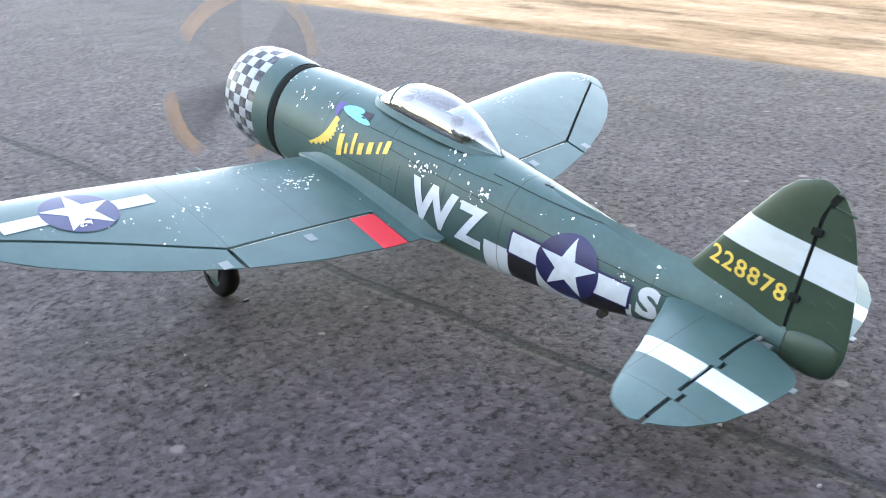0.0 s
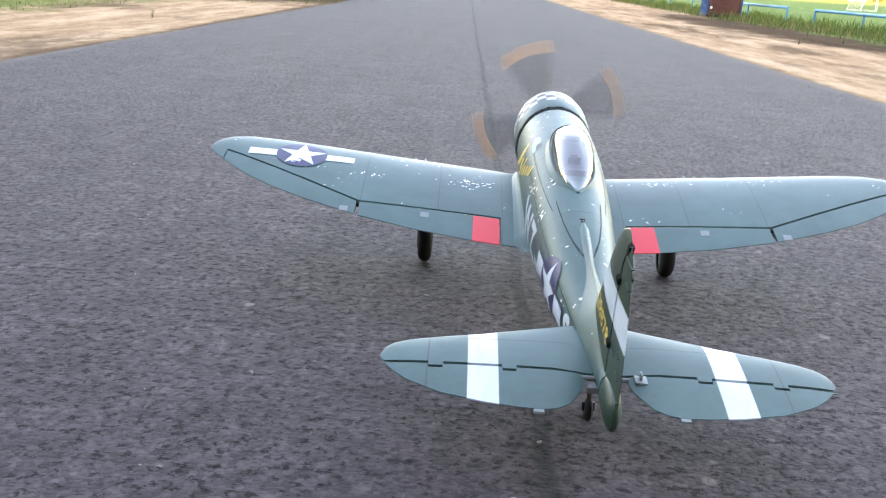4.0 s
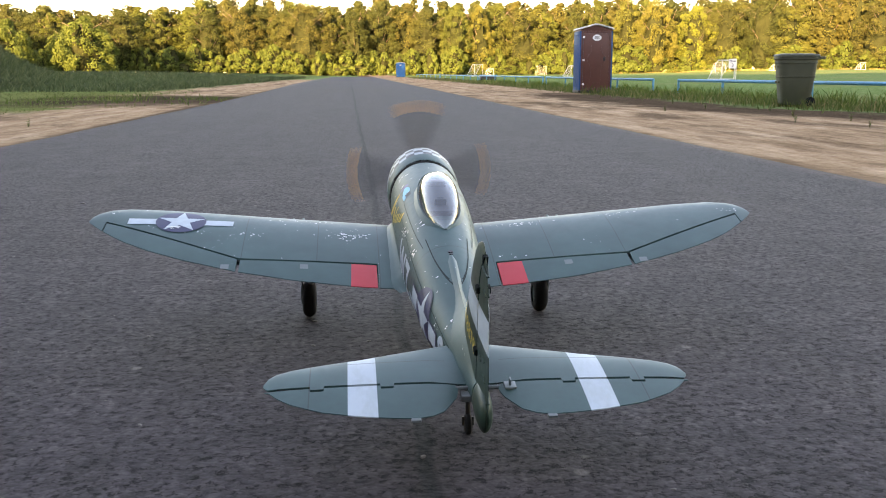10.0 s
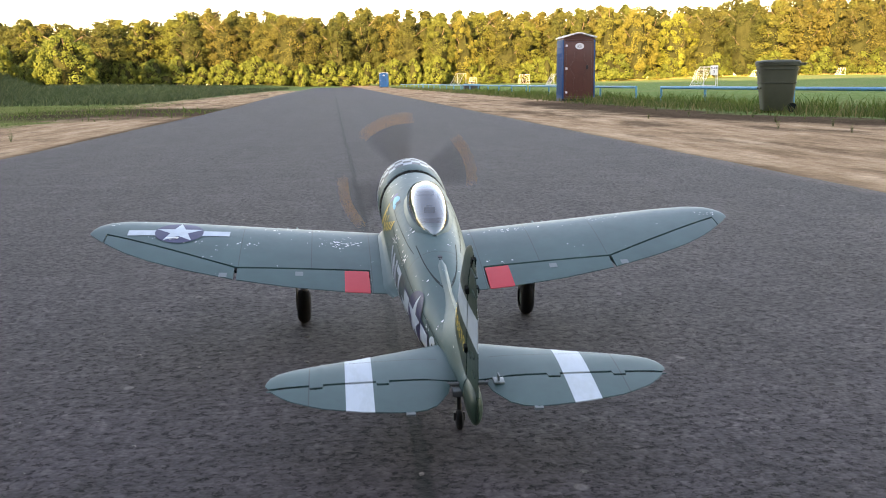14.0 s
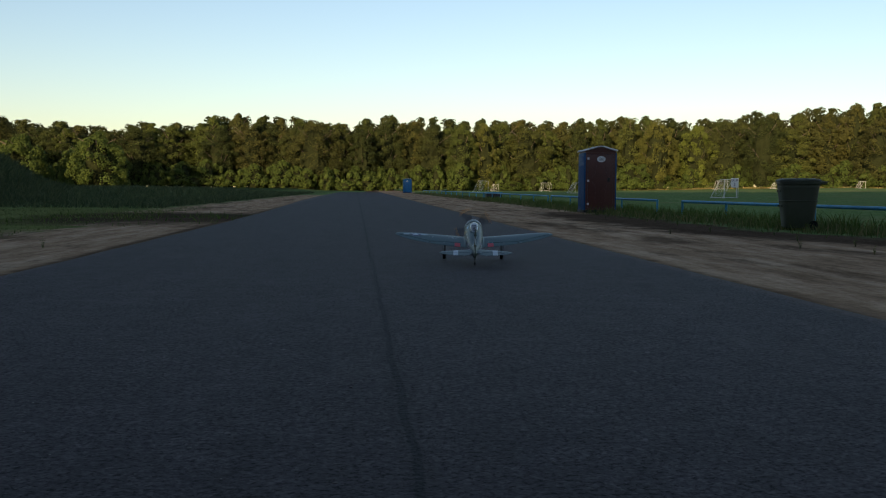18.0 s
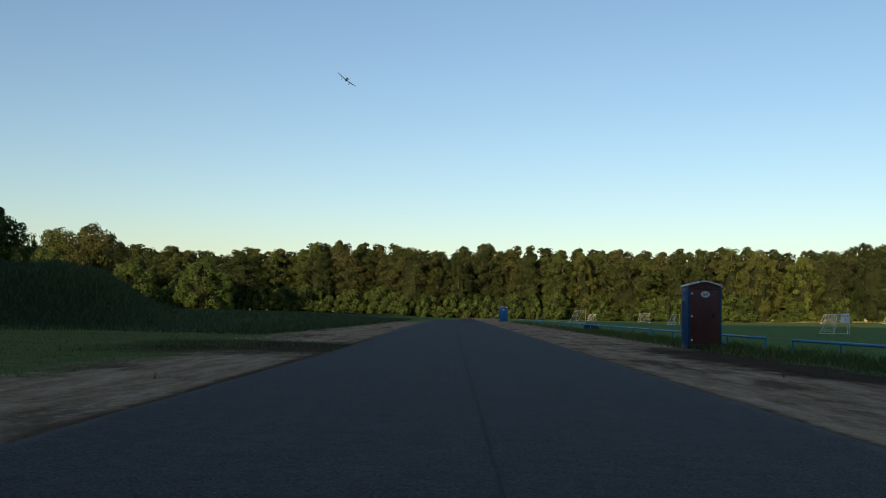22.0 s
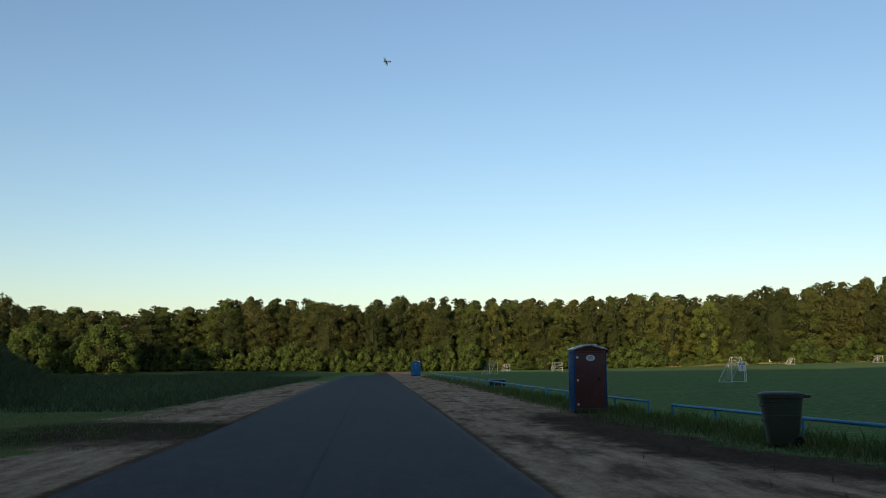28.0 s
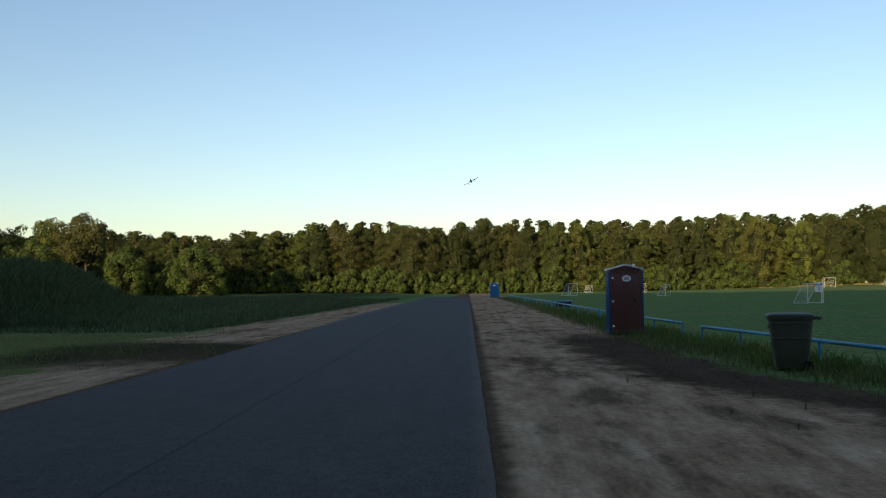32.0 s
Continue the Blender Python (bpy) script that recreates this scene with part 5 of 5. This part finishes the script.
        bmesh.ops.transform(bm, matrix=Matrix.Translation((0, -0.026, z)) @ Matrix.Rotation(math.pi / 2, 4, "X"), verts=bm.verts[:])
        part("lettering", bm, M_NAVY, board, smooth=False)


build_sign()


# ---- trees ----
def crown_mesh(seed, h, w, base, leaf, lobes=20, per=70, core=0.60):
    """Leaves in many clumps laid over an uneven crown."""
    rng = np.random.default_rng(seed)
    verts, faces = [], []
    lump = rng.random(4) * 6.283

    def envelope(f, a):
        e = w * 0.5 * (1 - max(0.0, (f - 0.34) / 0.66) ** 2.1) ** 0.62 * (0.80 + 0.20 * min(1, f / 0.3))
        return e * (1 + 0.15 * math.sin(2 * a + lump[0]) + 0.13 * math.sin(3 * a + 6 * f + lump[1]))

    boughs, many = [], max(9, min(24, lobes // 5))
    for i in range(many):
        f = min(0.97, max(0.02, (i + 0.5) / many + rng.normal() * 0.03))
        a = i * 2.39996 + rng.normal() * 0.3
        size = w * (0.12 + 0.08 * rng.random()) * (1.08 - 0.25 * f)
        boughs.append((f, a, size, max(0.0, envelope(f, a) - size * 0.85)))
    for i in range(lobes):
        if i % 5 < 2:                       # puffs of leaves over the outer side of each bough
            f, a, size, rr = boughs[i % many]
            c = np.array([rr * math.cos(a), rr * math.sin(a), base + (h - base) * (0.03 + 0.88 * f)])
            v = rng.normal(size=3) + np.array([math.cos(a), math.sin(a), 0.15 + 0.9 * f]) * 1.1
            c += v / np.linalg.norm(v) * size * np.array([0.9, 0.9, 0.85])
            r = size * (0.36 + 0.22 * rng.random()) * (1.0 + 26.0 / (lobes + 20))
        else:                               # and between the boughs, further in
            f = min(1.0, max(0.0, (i + 0.5) / lobes + rng.normal() * 0.03))
            a = i * 2.39996 + rng.normal() * 0.35
            r = w * (0.070 + 0.050 * rng.random()) * (1.0 + 30.0 / (lobes + 20))
            rr = max(0.0, envelope(f, a) * 0.93 - r * 0.7)
            c = np.array([rr * math.cos(a), rr * math.sin(a), base + (h - base) * (0.03 + 0.88 * f)])
        out = np.array([math.cos(a), math.sin(a), 0.25 + 1.6 * max(0.0, f - 0.55)])
        out /= np.linalg.norm(out)
        d = rng.normal(size=(per, 3))
        d /= np.linalg.norm(d, axis=1)[:, None]
        side = d @ out
        d = np.where((side < -0.25)[:, None], d - 2 * side[:, None] * out, d)
        for v in d:
            p = c + v * r * np.array([1, 1, 0.85]) * (0.72 + 0.40 * rng.random())
            if p[2] < base * 0.4:
                continue
            n = v + rng.normal(size=3) * 0.32
            n /= np.linalg.norm(n)
            u = np.cross(n, rng.normal(size=3))
            u /= np.linalg.norm(u)
            t = np.cross(n, u)
            s = leaf * (0.5 + 0.8 * rng.random())
            k = len(verts)
            bend = n * s * 0.2
            verts += [tuple(p - u * s), tuple(p - t * s * 0.7 + bend), tuple(p + u * s), tuple(p + t * s * 0.7 + bend)]
            faces += [(k, k + 1, k + 2, k + 3)]
    inner = 0
    if core:                                # inner mass of twigs and leaves, its shade painted near-black
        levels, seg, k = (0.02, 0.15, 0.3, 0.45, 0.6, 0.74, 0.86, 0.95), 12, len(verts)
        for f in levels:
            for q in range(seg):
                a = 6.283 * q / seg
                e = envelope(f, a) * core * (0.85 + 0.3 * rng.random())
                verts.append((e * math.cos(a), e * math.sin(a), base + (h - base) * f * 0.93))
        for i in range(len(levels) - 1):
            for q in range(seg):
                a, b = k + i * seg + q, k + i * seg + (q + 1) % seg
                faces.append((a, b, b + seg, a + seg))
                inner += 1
    return verts, faces, inner


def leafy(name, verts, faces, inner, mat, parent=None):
    """A crown mesh: leaves in one material, the inner mass in a darker one for its shade."""
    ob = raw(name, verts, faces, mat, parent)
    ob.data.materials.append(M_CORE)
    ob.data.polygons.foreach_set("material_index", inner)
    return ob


def trunk_bm(seed, h, w, r):
    rng = random.Random(seed)
    bm = bmesh.new()
    pts = [Vector((rng.uniform(-1, 1) * 0.03 * h * t, rng.uniform(-1, 1) * 0.03 * h * t, h * t)) for t in (-0.02, 0.2, 0.45, 0.7, 0.92)]
    for i, (a, b) in enumerate(zip(pts, pts[1:])):
        tube(bm, a, b, r * (1 - i * 0.22), 8, r * (1 - (i + 1) * 0.22))
    for i in range(8):
        t = rng.uniform(0.30, 0.75)
        a = rng.uniform(0, 6.283)
        s = Vector((0, 0, h * t))
        e = s + Vector((math.cos(a) * w * 0.36, math.sin(a) * w * 0.36, h * 0.20))
        tube(bm, s, e, r * 0.35, 6, r * 0.1)
    return bm


def build_tree_kind(seed, h, w, base, leaf, label, lobes=20, per=70, r=0.28, name="tree", leaf_mat=None):
    t = thing(name, label, "tree" if name == "tree" else "shrub", group="trees of the wood" if name == "tree" else "shrubs")
    if name == "tree":
        part("trunk", trunk_bm(seed, h, w, r), M_BARK, t)
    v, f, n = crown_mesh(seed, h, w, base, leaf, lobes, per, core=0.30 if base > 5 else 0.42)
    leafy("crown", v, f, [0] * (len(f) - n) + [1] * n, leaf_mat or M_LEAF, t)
    return t


LABEL = "tall leafy green tree in the evening wood"
SHAPES = ((11, 19.5, 10.5, 0.2), (12, 20.5, 9.0, 0.4), (13, 18.5, 11.5, 0.2), (14, 21.0, 9.5, 0.3), (15, 19.0, 7.5, 0.2), (16, 19.8, 12.0, 0.5))
KINDS = [build_tree_kind(s, h, w, b, 0.165, LABEL, 130, 92) for s, h, w, b in SHAPES]
LIGHT = [build_tree_kind(s + 7, h, w, b, 0.165, "tall leafy tree with leaves coloured brighter for the evening sun", 130, 92, leaf_mat=M_LEAF_SUNLIT) for s, h, w, b in SHAPES[1:4]]
CROWNS = [build_tree_kind(s + 60, h, w, 3.0, 0.26, "tall leafy tree rising behind the front row", 84, 80) for s, h, w, b in SHAPES]
BACK = [crown_mesh(s + 20, h, w, 1.0, 0.34, 40, 44, core=0.45) for s, h, w, b in SHAPES[:4]]
SHADE = [crown_mesh(s + 40, 20.0, 11.0, 0.2, 0.9, 22, 24, core=0.9) for s in (1, 2)]
SHRUB = build_tree_kind(21, 5.5, 6.0, 0.2, 0.24, "low leafy shrub at the foot of the wood", 24, 60, name="shrub", leaf_mat=M_BUSH)
BUSHY = build_tree_kind(22, 10.0, 10.0, 0.3, 0.22, "broad bushy green tree at the edge of the wood", 60, 110, leaf_mat=M_BUSH)
TALL = build_tree_kind(23, 17.0, 15.0, 7.5, 0.24, "tall open-crowned tree with a bare trunk", 44, 190, 0.3)
used = set()


def plant(kind, x, y, yaw=0.0, scale=1.0, tall=None, sink=0.15):
    m = pose(x, y, height(x, y) - sink, 0, 0, yaw)
    if kind not in used:
        used.add(kind)
        kind.matrix_basis = m
        ob = kind
    else:
        ob = copy_thing(kind, m)
    ob.scale = (scale, scale, scale if tall is None else tall)
    return ob


def wood_mass(name, label, spots):
    """A stand of trees too many to count, as one object; spots hold a crown, x, y, turn, width and height."""
    vs, fs, index, n = [], [], [], 0
    for (v, f, core), x, y, turn, wide, tall in spots:
        v = np.asarray(v)
        c, s = math.cos(turn), math.sin(turn)
        vs.append(np.stack([(v[:, 0] * c - v[:, 1] * s) * wide + x, (v[:, 0] * s + v[:, 1] * c) * wide + y, v[:, 2] * tall + height(x, y) - 0.15], 1))
        fs.append(np.asarray(f) + n)
        index += [0] * (len(f) - core) + [1] * core
        n += len(v)
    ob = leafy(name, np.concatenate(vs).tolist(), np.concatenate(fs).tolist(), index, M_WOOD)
    tagged(ob, label, "wood", kind="stuff")


def build_woods():
    rng = random.Random(5)
    edge = lambda x: 245 - 34 * smooth(x, 70, 150) - 20 * smooth(-x, 95, 150)
    rise = lambda x: (0.90 if x < -45 else 1.0 + 0.055 * smooth(x, 42, 90)) * (1 + 0.03 * math.sin(x * 0.11) + 0.025 * math.sin(x * 0.047 + 1))
    for kinds, d0, d1, step0, step1, lo, hi in ((KINDS, -8, 6, 4.6, 7.8, 0.80, 0.985), (CROWNS, 6, 11, 4.6, 7.0, 0.92, 1.0)):
        x = -172.0
        while x < 195:
            k = kinds[rng.randrange(len(kinds))]
            # brightened trees grow more common to the right, where more sun falls
            if kinds is KINDS and rng.random() < 0.10 + 0.55 * smooth(x, 35, 90):
                k = LIGHT[rng.randrange(len(LIGHT))]
            plant(k, x, edge(x) + rng.uniform(d0, d1), rng.uniform(0, 360), rng.uniform(0.88, 1.22), rng.uniform(lo, hi) * rise(x))
            x += rng.uniform(step0, step1)
    deep = []
    for d0, d1 in ((13, 20), (22, 32)):
        x = -172.0
        while x < 195:
            deep.append((BACK[rng.randrange(4)], x, edge(x) + rng.uniform(d0, d1), rng.uniform(0, 6.28), rng.uniform(0.85, 1.25), rng.uniform(0.93, 1.01) * rise(x)))
            x += rng.uniform(3.8, 5.4)
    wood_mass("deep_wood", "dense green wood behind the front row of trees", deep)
    x = -120.0
    while x < 160:
        plant(SHRUB, x, edge(x) - rng.uniform(4, 10), rng.uniform(0, 360), rng.uniform(0.7, 1.3), rng.uniform(0.4, 1.3))
        x += rng.uniform(1.8, 3.8)
    # bushy trees in front on the left, and tall open ones behind them
    for x, y, s in ((-61, 168, 0.92), (-49, 172, 0.97), (-55, 184, 0.9), (-74, 160, 1.0), (-83, 170, 0.95)):
        plant(BUSHY, x, y, rng.uniform(0, 360), s)
    for x, y, s in ((-73, 179, 0.90), (-83, 184, 0.88), (-92, 178, 0.84), (-101, 182, 0.88), (-79, 190, 0.82)):
        plant(TALL, x, y, rng.uniform(0, 360), s)
    for x, y, s in ((-32.5, 63, 0.42), (-36.5, 60, 0.48), (-41.5, 62, 0.55), (-48, 58, 0.62)):
        plant(BUSHY, x, y, rng.uniform(0, 360), s)
    # unseen wood added behind, to cast shade over the runway and most of the field
    sx, sy = math.sin(SUN_AZ), math.cos(SUN_AZ)
    rear = []
    for row in range(3):
        s = -225.0
        while s < 125:
            d = 42 + row * 7 + rng.uniform(-1.5, 1.5)
            # lower stretch that lets the sun through to the bushy trees
            low = smooth(s, -148, -142) * smooth(-s, 92, 102)
            tall = rng.uniform(1.86, 1.95) * (1 - 0.26 * low) * (1 + 0.28 * smooth(-s, 149, 156)) * (1 - 0.09 * smooth(s, -98, -70))
            rear.append((SHADE[rng.randrange(2)], sx * d - sy * s, sy * d + sx * s, rng.uniform(0, 6.28), rng.uniform(1.0, 1.25), tall))
            s += rng.uniform(5.0, 6.5)
    wood_mass("rear_wood", "unseen tall wood added to shade the runway", rear)


build_woods()


# ---- grass and weeds ----
def blades(name, spots, hmin, hmax, label, width=0.012, seed=3, lean=0.35, mat=None):
    rng = np.random.default_rng(seed)
    n = len(spots)
    spots = np.asarray(spots)
    a = rng.random(n) * 6.283
    h = hmin + (hmax - hmin) * rng.random(n) ** 1.5
    tilt = rng.normal(size=(n, 2)) * lean * h[:, None]
    wv = np.stack([np.cos(a), np.sin(a)], 1) * width * (0.6 + rng.random(n))[:, None]
    z = np.array([height(float(x), float(y)) for x, y in spots])
    v = np.zeros((n, 5, 3))
    v[:, 0, :2], v[:, 1, :2] = spots - wv, spots + wv
    v[:, 2, :2], v[:, 3, :2] = spots + wv * 0.8 + tilt * 0.35, spots - wv * 0.8 + tilt * 0.35
    v[:, 4, :2] = spots + tilt
    v[:, 0, 2] = v[:, 1, 2] = z - 0.03
    v[:, 2, 2] = v[:, 3, 2] = z + h * 0.55
    v[:, 4, 2] = z + h
    i = np.arange(n)[:, None] * 5
    me = bpy.data.meshes.new(name)
    quads = np.concatenate([i + 0, i + 1, i + 2, i + 3], 1).tolist()
    tris = np.concatenate([i + 3, i + 2, i + 4], 1).tolist()
    me.from_pydata(v.reshape(-1, 3).tolist(), [], quads + tris)
    me.materials.append(mat or M_GRASS)
    ob = new(name, me)
    tagged(ob, label, "grass", kind="stuff")


def build_grass():
    rng = np.random.default_rng(8)
    n = 19000
    y = 9 + 60 * rng.random(n) ** 1.6
    fence_x = np.interp(y, [8, 20, 27, 45, 70], [12.2, 10.15, 9.4, 9.0, 8.65])
    x = fence_x + rng.normal(size=n) * 0.62 - 0.65
    c = rng.integers(0, 240, n)[::2]
    cy = 10 + 52 * rng.random(240) ** 1.5
    cx = np.interp(cy, [8, 20, 27, 45, 70], [12.2, 10.15, 9.4, 9.0, 8.65]) + rng.normal(size=240) * 0.5 - 0.45
    tx, ty = cx[c] + rng.normal(size=len(c)) * 0.16, cy[c] + rng.normal(size=len(c)) * 0.22
    blades("weed_clumps", np.stack([tx, ty], 1)[tx > 7.4], 0.08, 0.42, "taller green weeds in clumps along the blue rail", 0.009, 13, 0.5, M_GRASS)
    blades("weeds_by_rail", np.stack([x, y], 1)[x > 7.2], 0.03, 0.26, "green weeds and grass along the blue rail", 0.008, 3, 0.6, M_WEED)
    n = 9000
    y = 60 + 78 * rng.random(n)
    x = np.interp(y, [60, 140], [8.8, 7.4]) + rng.normal(size=n) * 0.6 - 0.3
    blades("weeds_far", np.stack([x, y], 1), 0.04, 0.24, "sparse green weeds along the far rail", 0.013, 4, 0.7, M_WEED)
    n = 45000
    x = -8.0 - 42 * rng.random(n) ** 1.4
    y = 38 + 95 * rng.random(n) ** 1.2
    blades("tall_grass", np.stack([x, y], 1), 0.10, 0.42, "tall rough grass on the bank", 0.020, 5, 0.8, M_BANK)
    n = 45000
    y = 43 + 44 * rng.random(n) ** 1.3
    x = -0.31 * y - 0.5 - 22 * rng.random(n) ** 1.2
    blades("mound_grass", np.stack([x, y], 1), 0.12, 0.62, "tall rank grass and weeds covering the mound", 0.024, 15, 0.6, M_BANK)
    n = 9000
    x = 64 + 120 * rng.random(n)
    y = np.array([245 - 34 * smooth(float(v), 70, 150) for v in x]) - 6.5 - 3.5 * rng.random(n)
    blades("field_fringe", np.stack([x, y], 1), 0.15, 0.55, "grass at the foot of the wood, coloured golden as if sunlit", 0.07, 9, 0.3, M_FRINGE)
    n = 800
    c = rng.integers(0, 26, n)
    cx, cy = -3.5 - 5.5 * rng.random(26), 20.5 + 9 * rng.random(26)
    blades("sand_tufts", np.stack([cx[c] + rng.normal(size=n) * 0.28, cy[c] + rng.normal(size=n) * 0.5], 1), 0.03, 0.17, "grass tufts in the muddy sand", 0.008, 7, 0.7)
    n = 16000
    x = -5.4 - 12 * rng.random(n)
    y = 13 + 27 * rng.random(n)
    blades("lawn_tufts", np.stack([x, y], 1)[(x < -5.6 - 0.02 * y)], 0.02, 0.06, "short mown grass", 0.008, 6, mat=M_LAWN)


build_grass()


def build_weed(x, y, s, seed):
    """A sprig: thin stems with small narrow leaves along them."""
    rng = np.random.default_rng(seed)
    t = thing("weed", "small dry weed growing in the dirt", "weed", group="weeds in the dirt", m=pose(x, y, height(x, y)))
    for name, mat, count in (("stems", M_DRY, 9), ("leaves", M_GRASS, 60)):
        verts, faces = [], []
        for i in range(count):
            a, l = rng.random() * 6.283, s * (0.35 + 0.65 * rng.random())
            lean = 0.15 + 0.35 * rng.random()
            d = np.array([math.cos(a) * l * lean, math.sin(a) * l * lean, l])
            side = np.array([-math.sin(a), math.cos(a), 0])
            k = len(verts)
            if name == "stems":
                verts += [tuple(-side * 0.0025), tuple(side * 0.0025), tuple(d)]
            else:
                p = d * rng.random()
                b = rng.random() * 6.283
                q = p + np.array([math.cos(b), math.sin(b), 0.5]) * s * 0.14
                verts += [tuple(p - side * 0.004), tuple(p + side * 0.006), tuple(q)]
            faces.append((k, k + 1, k + 2))
        raw(name, verts, faces, mat, t)


for i, (x, y, s) in enumerate(((6.5, 13.4, 0.16), (6.9, 12.1, 0.13), (5.8, 17.2, 0.15), (7.2, 21.0, 0.22), (-4.2, 13.4, 0.17), (7.3, 15.2, 0.2), (7.6, 13.9, 0.22), (7.0, 18.4, 0.2), (7.4, 24.0, 0.25), (6.8, 26.0, 0.22), (7.7, 17.0, 0.26))):
    build_weed(x, y, s, 40 + i)


def build_pebbles():
    rng = np.random.default_rng(17)
    verts, faces = [], []
    base = bmesh.new()
    bmesh.ops.create_icosphere(base, subdivisions=1, radius=1.0)
    bv = np.array([v.co[:] for v in base.verts])
    bf = [[v.index for v in f.verts] for f in base.faces]
    base.free()
    for i in range(600):
        y = 1.2 + 14 * rng.random() ** 1.7
        x = -2.8 + 6.0 * rng.random()
        r = 0.0018 + 0.0032 * rng.random() ** 3
        if rng.random() < 0.04:
            r *= 2.0
        k = len(verts)
        p = bv * (1 + 0.25 * rng.normal(size=(len(bv), 1))) * r * np.array([1 + rng.random(), 1, 0.6])
        verts += (p + np.array([x, y, r * 0.25])).tolist()
        faces += [[a + k for a in f] for f in bf]
    ob = raw("pebbles", verts, faces, M_STONE)
    tagged(ob, "loose pale pebbles scattered on the asphalt", "pebbles", kind="stuff")


build_pebbles()


# ---- what moves ----
# seconds, x, y, z of the wheels' midpoint, heading (left), nose up, bank to the right
FLIGHT = [
    (0.0, 0.525, 2.915, 0.0, 1.08, 10.2, 0.2), (13.5, 0.525, 2.915, 0.0, 1.08, 10.2, 0.2), (14.0, 0.527, 3.02, 0.0, 1.0, 10.1, 0.1), (14.5, 0.532, 3.20, 0.0, 0.5, 10, 0),
    (15.0, 0.546, 3.465, 0.0, 0.0, 10, 0), (15.5, 0.58, 3.98, 0.0, -1.5, 9.5, 0), (16.5, 0.79, 5.8, 0.0, -3.5, 10.0, 0), (17.5, 1.07, 8.5, 0.0, -5.5, 10.0, 0), (18.0, 1.45, 10.85, 0.0, -5.2, 9.8, 0),
    (18.3, 1.66, 12.8, 0.0, 0.0, 10.3, 0), (18.6, 1.72, 14.9, 0.02, 7.0, 11.7, 1.0), (18.8, 1.58, 17.5, 0.05, 14.0, 12.7, -3), (19.0, 1.33, 20.44, 0.092, 21.0, 13.7, -7), (19.2, 0.72, 23.5, 0.40, 24.0, 18.5, -6), (19.4, -0.17, 26.8, 0.92, 26.0, 24.0, -3), (19.7, -1.95, 31.0, 2.3, 30.0, 28.0, 12),
    (20.0, -3.90, 35.1, 4.05, 32.5, 30.5, 29), (20.5, -6.68, 41.4, 7.3, 27.0, 24.0, 46), (21.0, -8.70, 49.7, 10.9, 20.0, 22.0, 48), (21.5, -9.20, 60.0, 15.2, 10.0, 20.0, 44), (22.0, -9.73, 70.5, 18.5, 4.0, 18.0, 36),
    (22.5, -9.60, 80.2, 21.4, -2.0, 17.0, 38), (23.0, -8.51, 89.9, 24.4, -8.0, 16.0, 42), (23.5, -7.04, 104.6, 28.3, -14.0, 16.0, 38), (24.0, -4.11, 120.3, 32.0, -20.0, 16.0, 30), (24.5, 0.65, 133.8, 36.5, -26.0, 18.0, 14),
    (25.0, 5.25, 144.8, 41.7, -28.0, 20.0, 2), (25.5, 10.38, 151.5, 46.7, -24.0, 20.0, -20), (26.0, 13.74, 155.3, 50.5, -6.0, 18.0, -42), (26.5, 15.49, 157.5, 53.2, 24.0, 12.0, -55), (27.0, 13.5, 160.0, 54.8, 60.0, 6.0, -62),
    (27.5, 8.2, 161.0, 55.4, 95.0, 0.0, -66), (28.0, 0.8, 161.0, 55.0, 125.0, -8.0, -68), (28.5, -5.56, 160.5, 53.8, 150.0, -18.0, -66), (29.0, -7.76, 159.7, 49.2, 172.0, -26.0, -44), (29.5, -7.83, 157.4, 42.9, 188.0, -30.0, -12),
    (30.0, -6.04, 154.0, 36.5, 196.0, -28.0, 2), (30.5, -1.96, 147.6, 29.2, 196.0, -24.0, 10), (31.0, 0.34, 137.6, 23.1, 190.0, -18.0, 17), (31.5, 2.56, 116.4, 16.2, 184.0, -12.0, 22), (32.0, 2.75, 92.9, 11.8, 180.0, -8.0, 28)]
# apparent turn of the blades, seconds and degrees, against the clock
BLADES = [(0.0, 60), (5.0, -540 + 45), (6.0, -630 + 18), (7.0, -720 - 5), (9.0, -990 + 25), (12.0, -1260 - 56), (13.0, -1440), (14.0, -1530 - 20), (32.0, -1550 - 18 * 115)]
FLAPS = [(0.0, 0), (6.6, 0), (7.0, 15), (7.3, 44), (7.7, 44), (8.0, 20), (8.25, 0), (32.0, 0)]


def attitude(x, y, z, heading, nose, bank):
    return Matrix.Translation((x, y, z)) @ Matrix.Rotation(radians(heading), 4, "Z") @ Matrix.Rotation(radians(nose), 4, "X") @ Matrix.Rotation(radians(bank), 4, "Y")


def motions():
    walk(airplane, [(r[0], attitude(*r[1:])) for r in FLIGHT])
    ts, an = [b[0] for b in BLADES], [b[1] for b in BLADES]
    rows = []
    for i in range(32 * FPS + 1):
        t = i / FPS
        rows.append((t, Matrix.Translation((0, 0.385, 0.303)) @ Matrix.Rotation(radians(90 * i + float(np.interp(t, ts, an))), 4, "Y")))
    walk(propeller, rows)
    for f, hinge in flaps:
        walk(f, [(t, hinge @ Matrix.Rotation(radians(a), 4, "X")) for t, a in FLAPS])


motions()
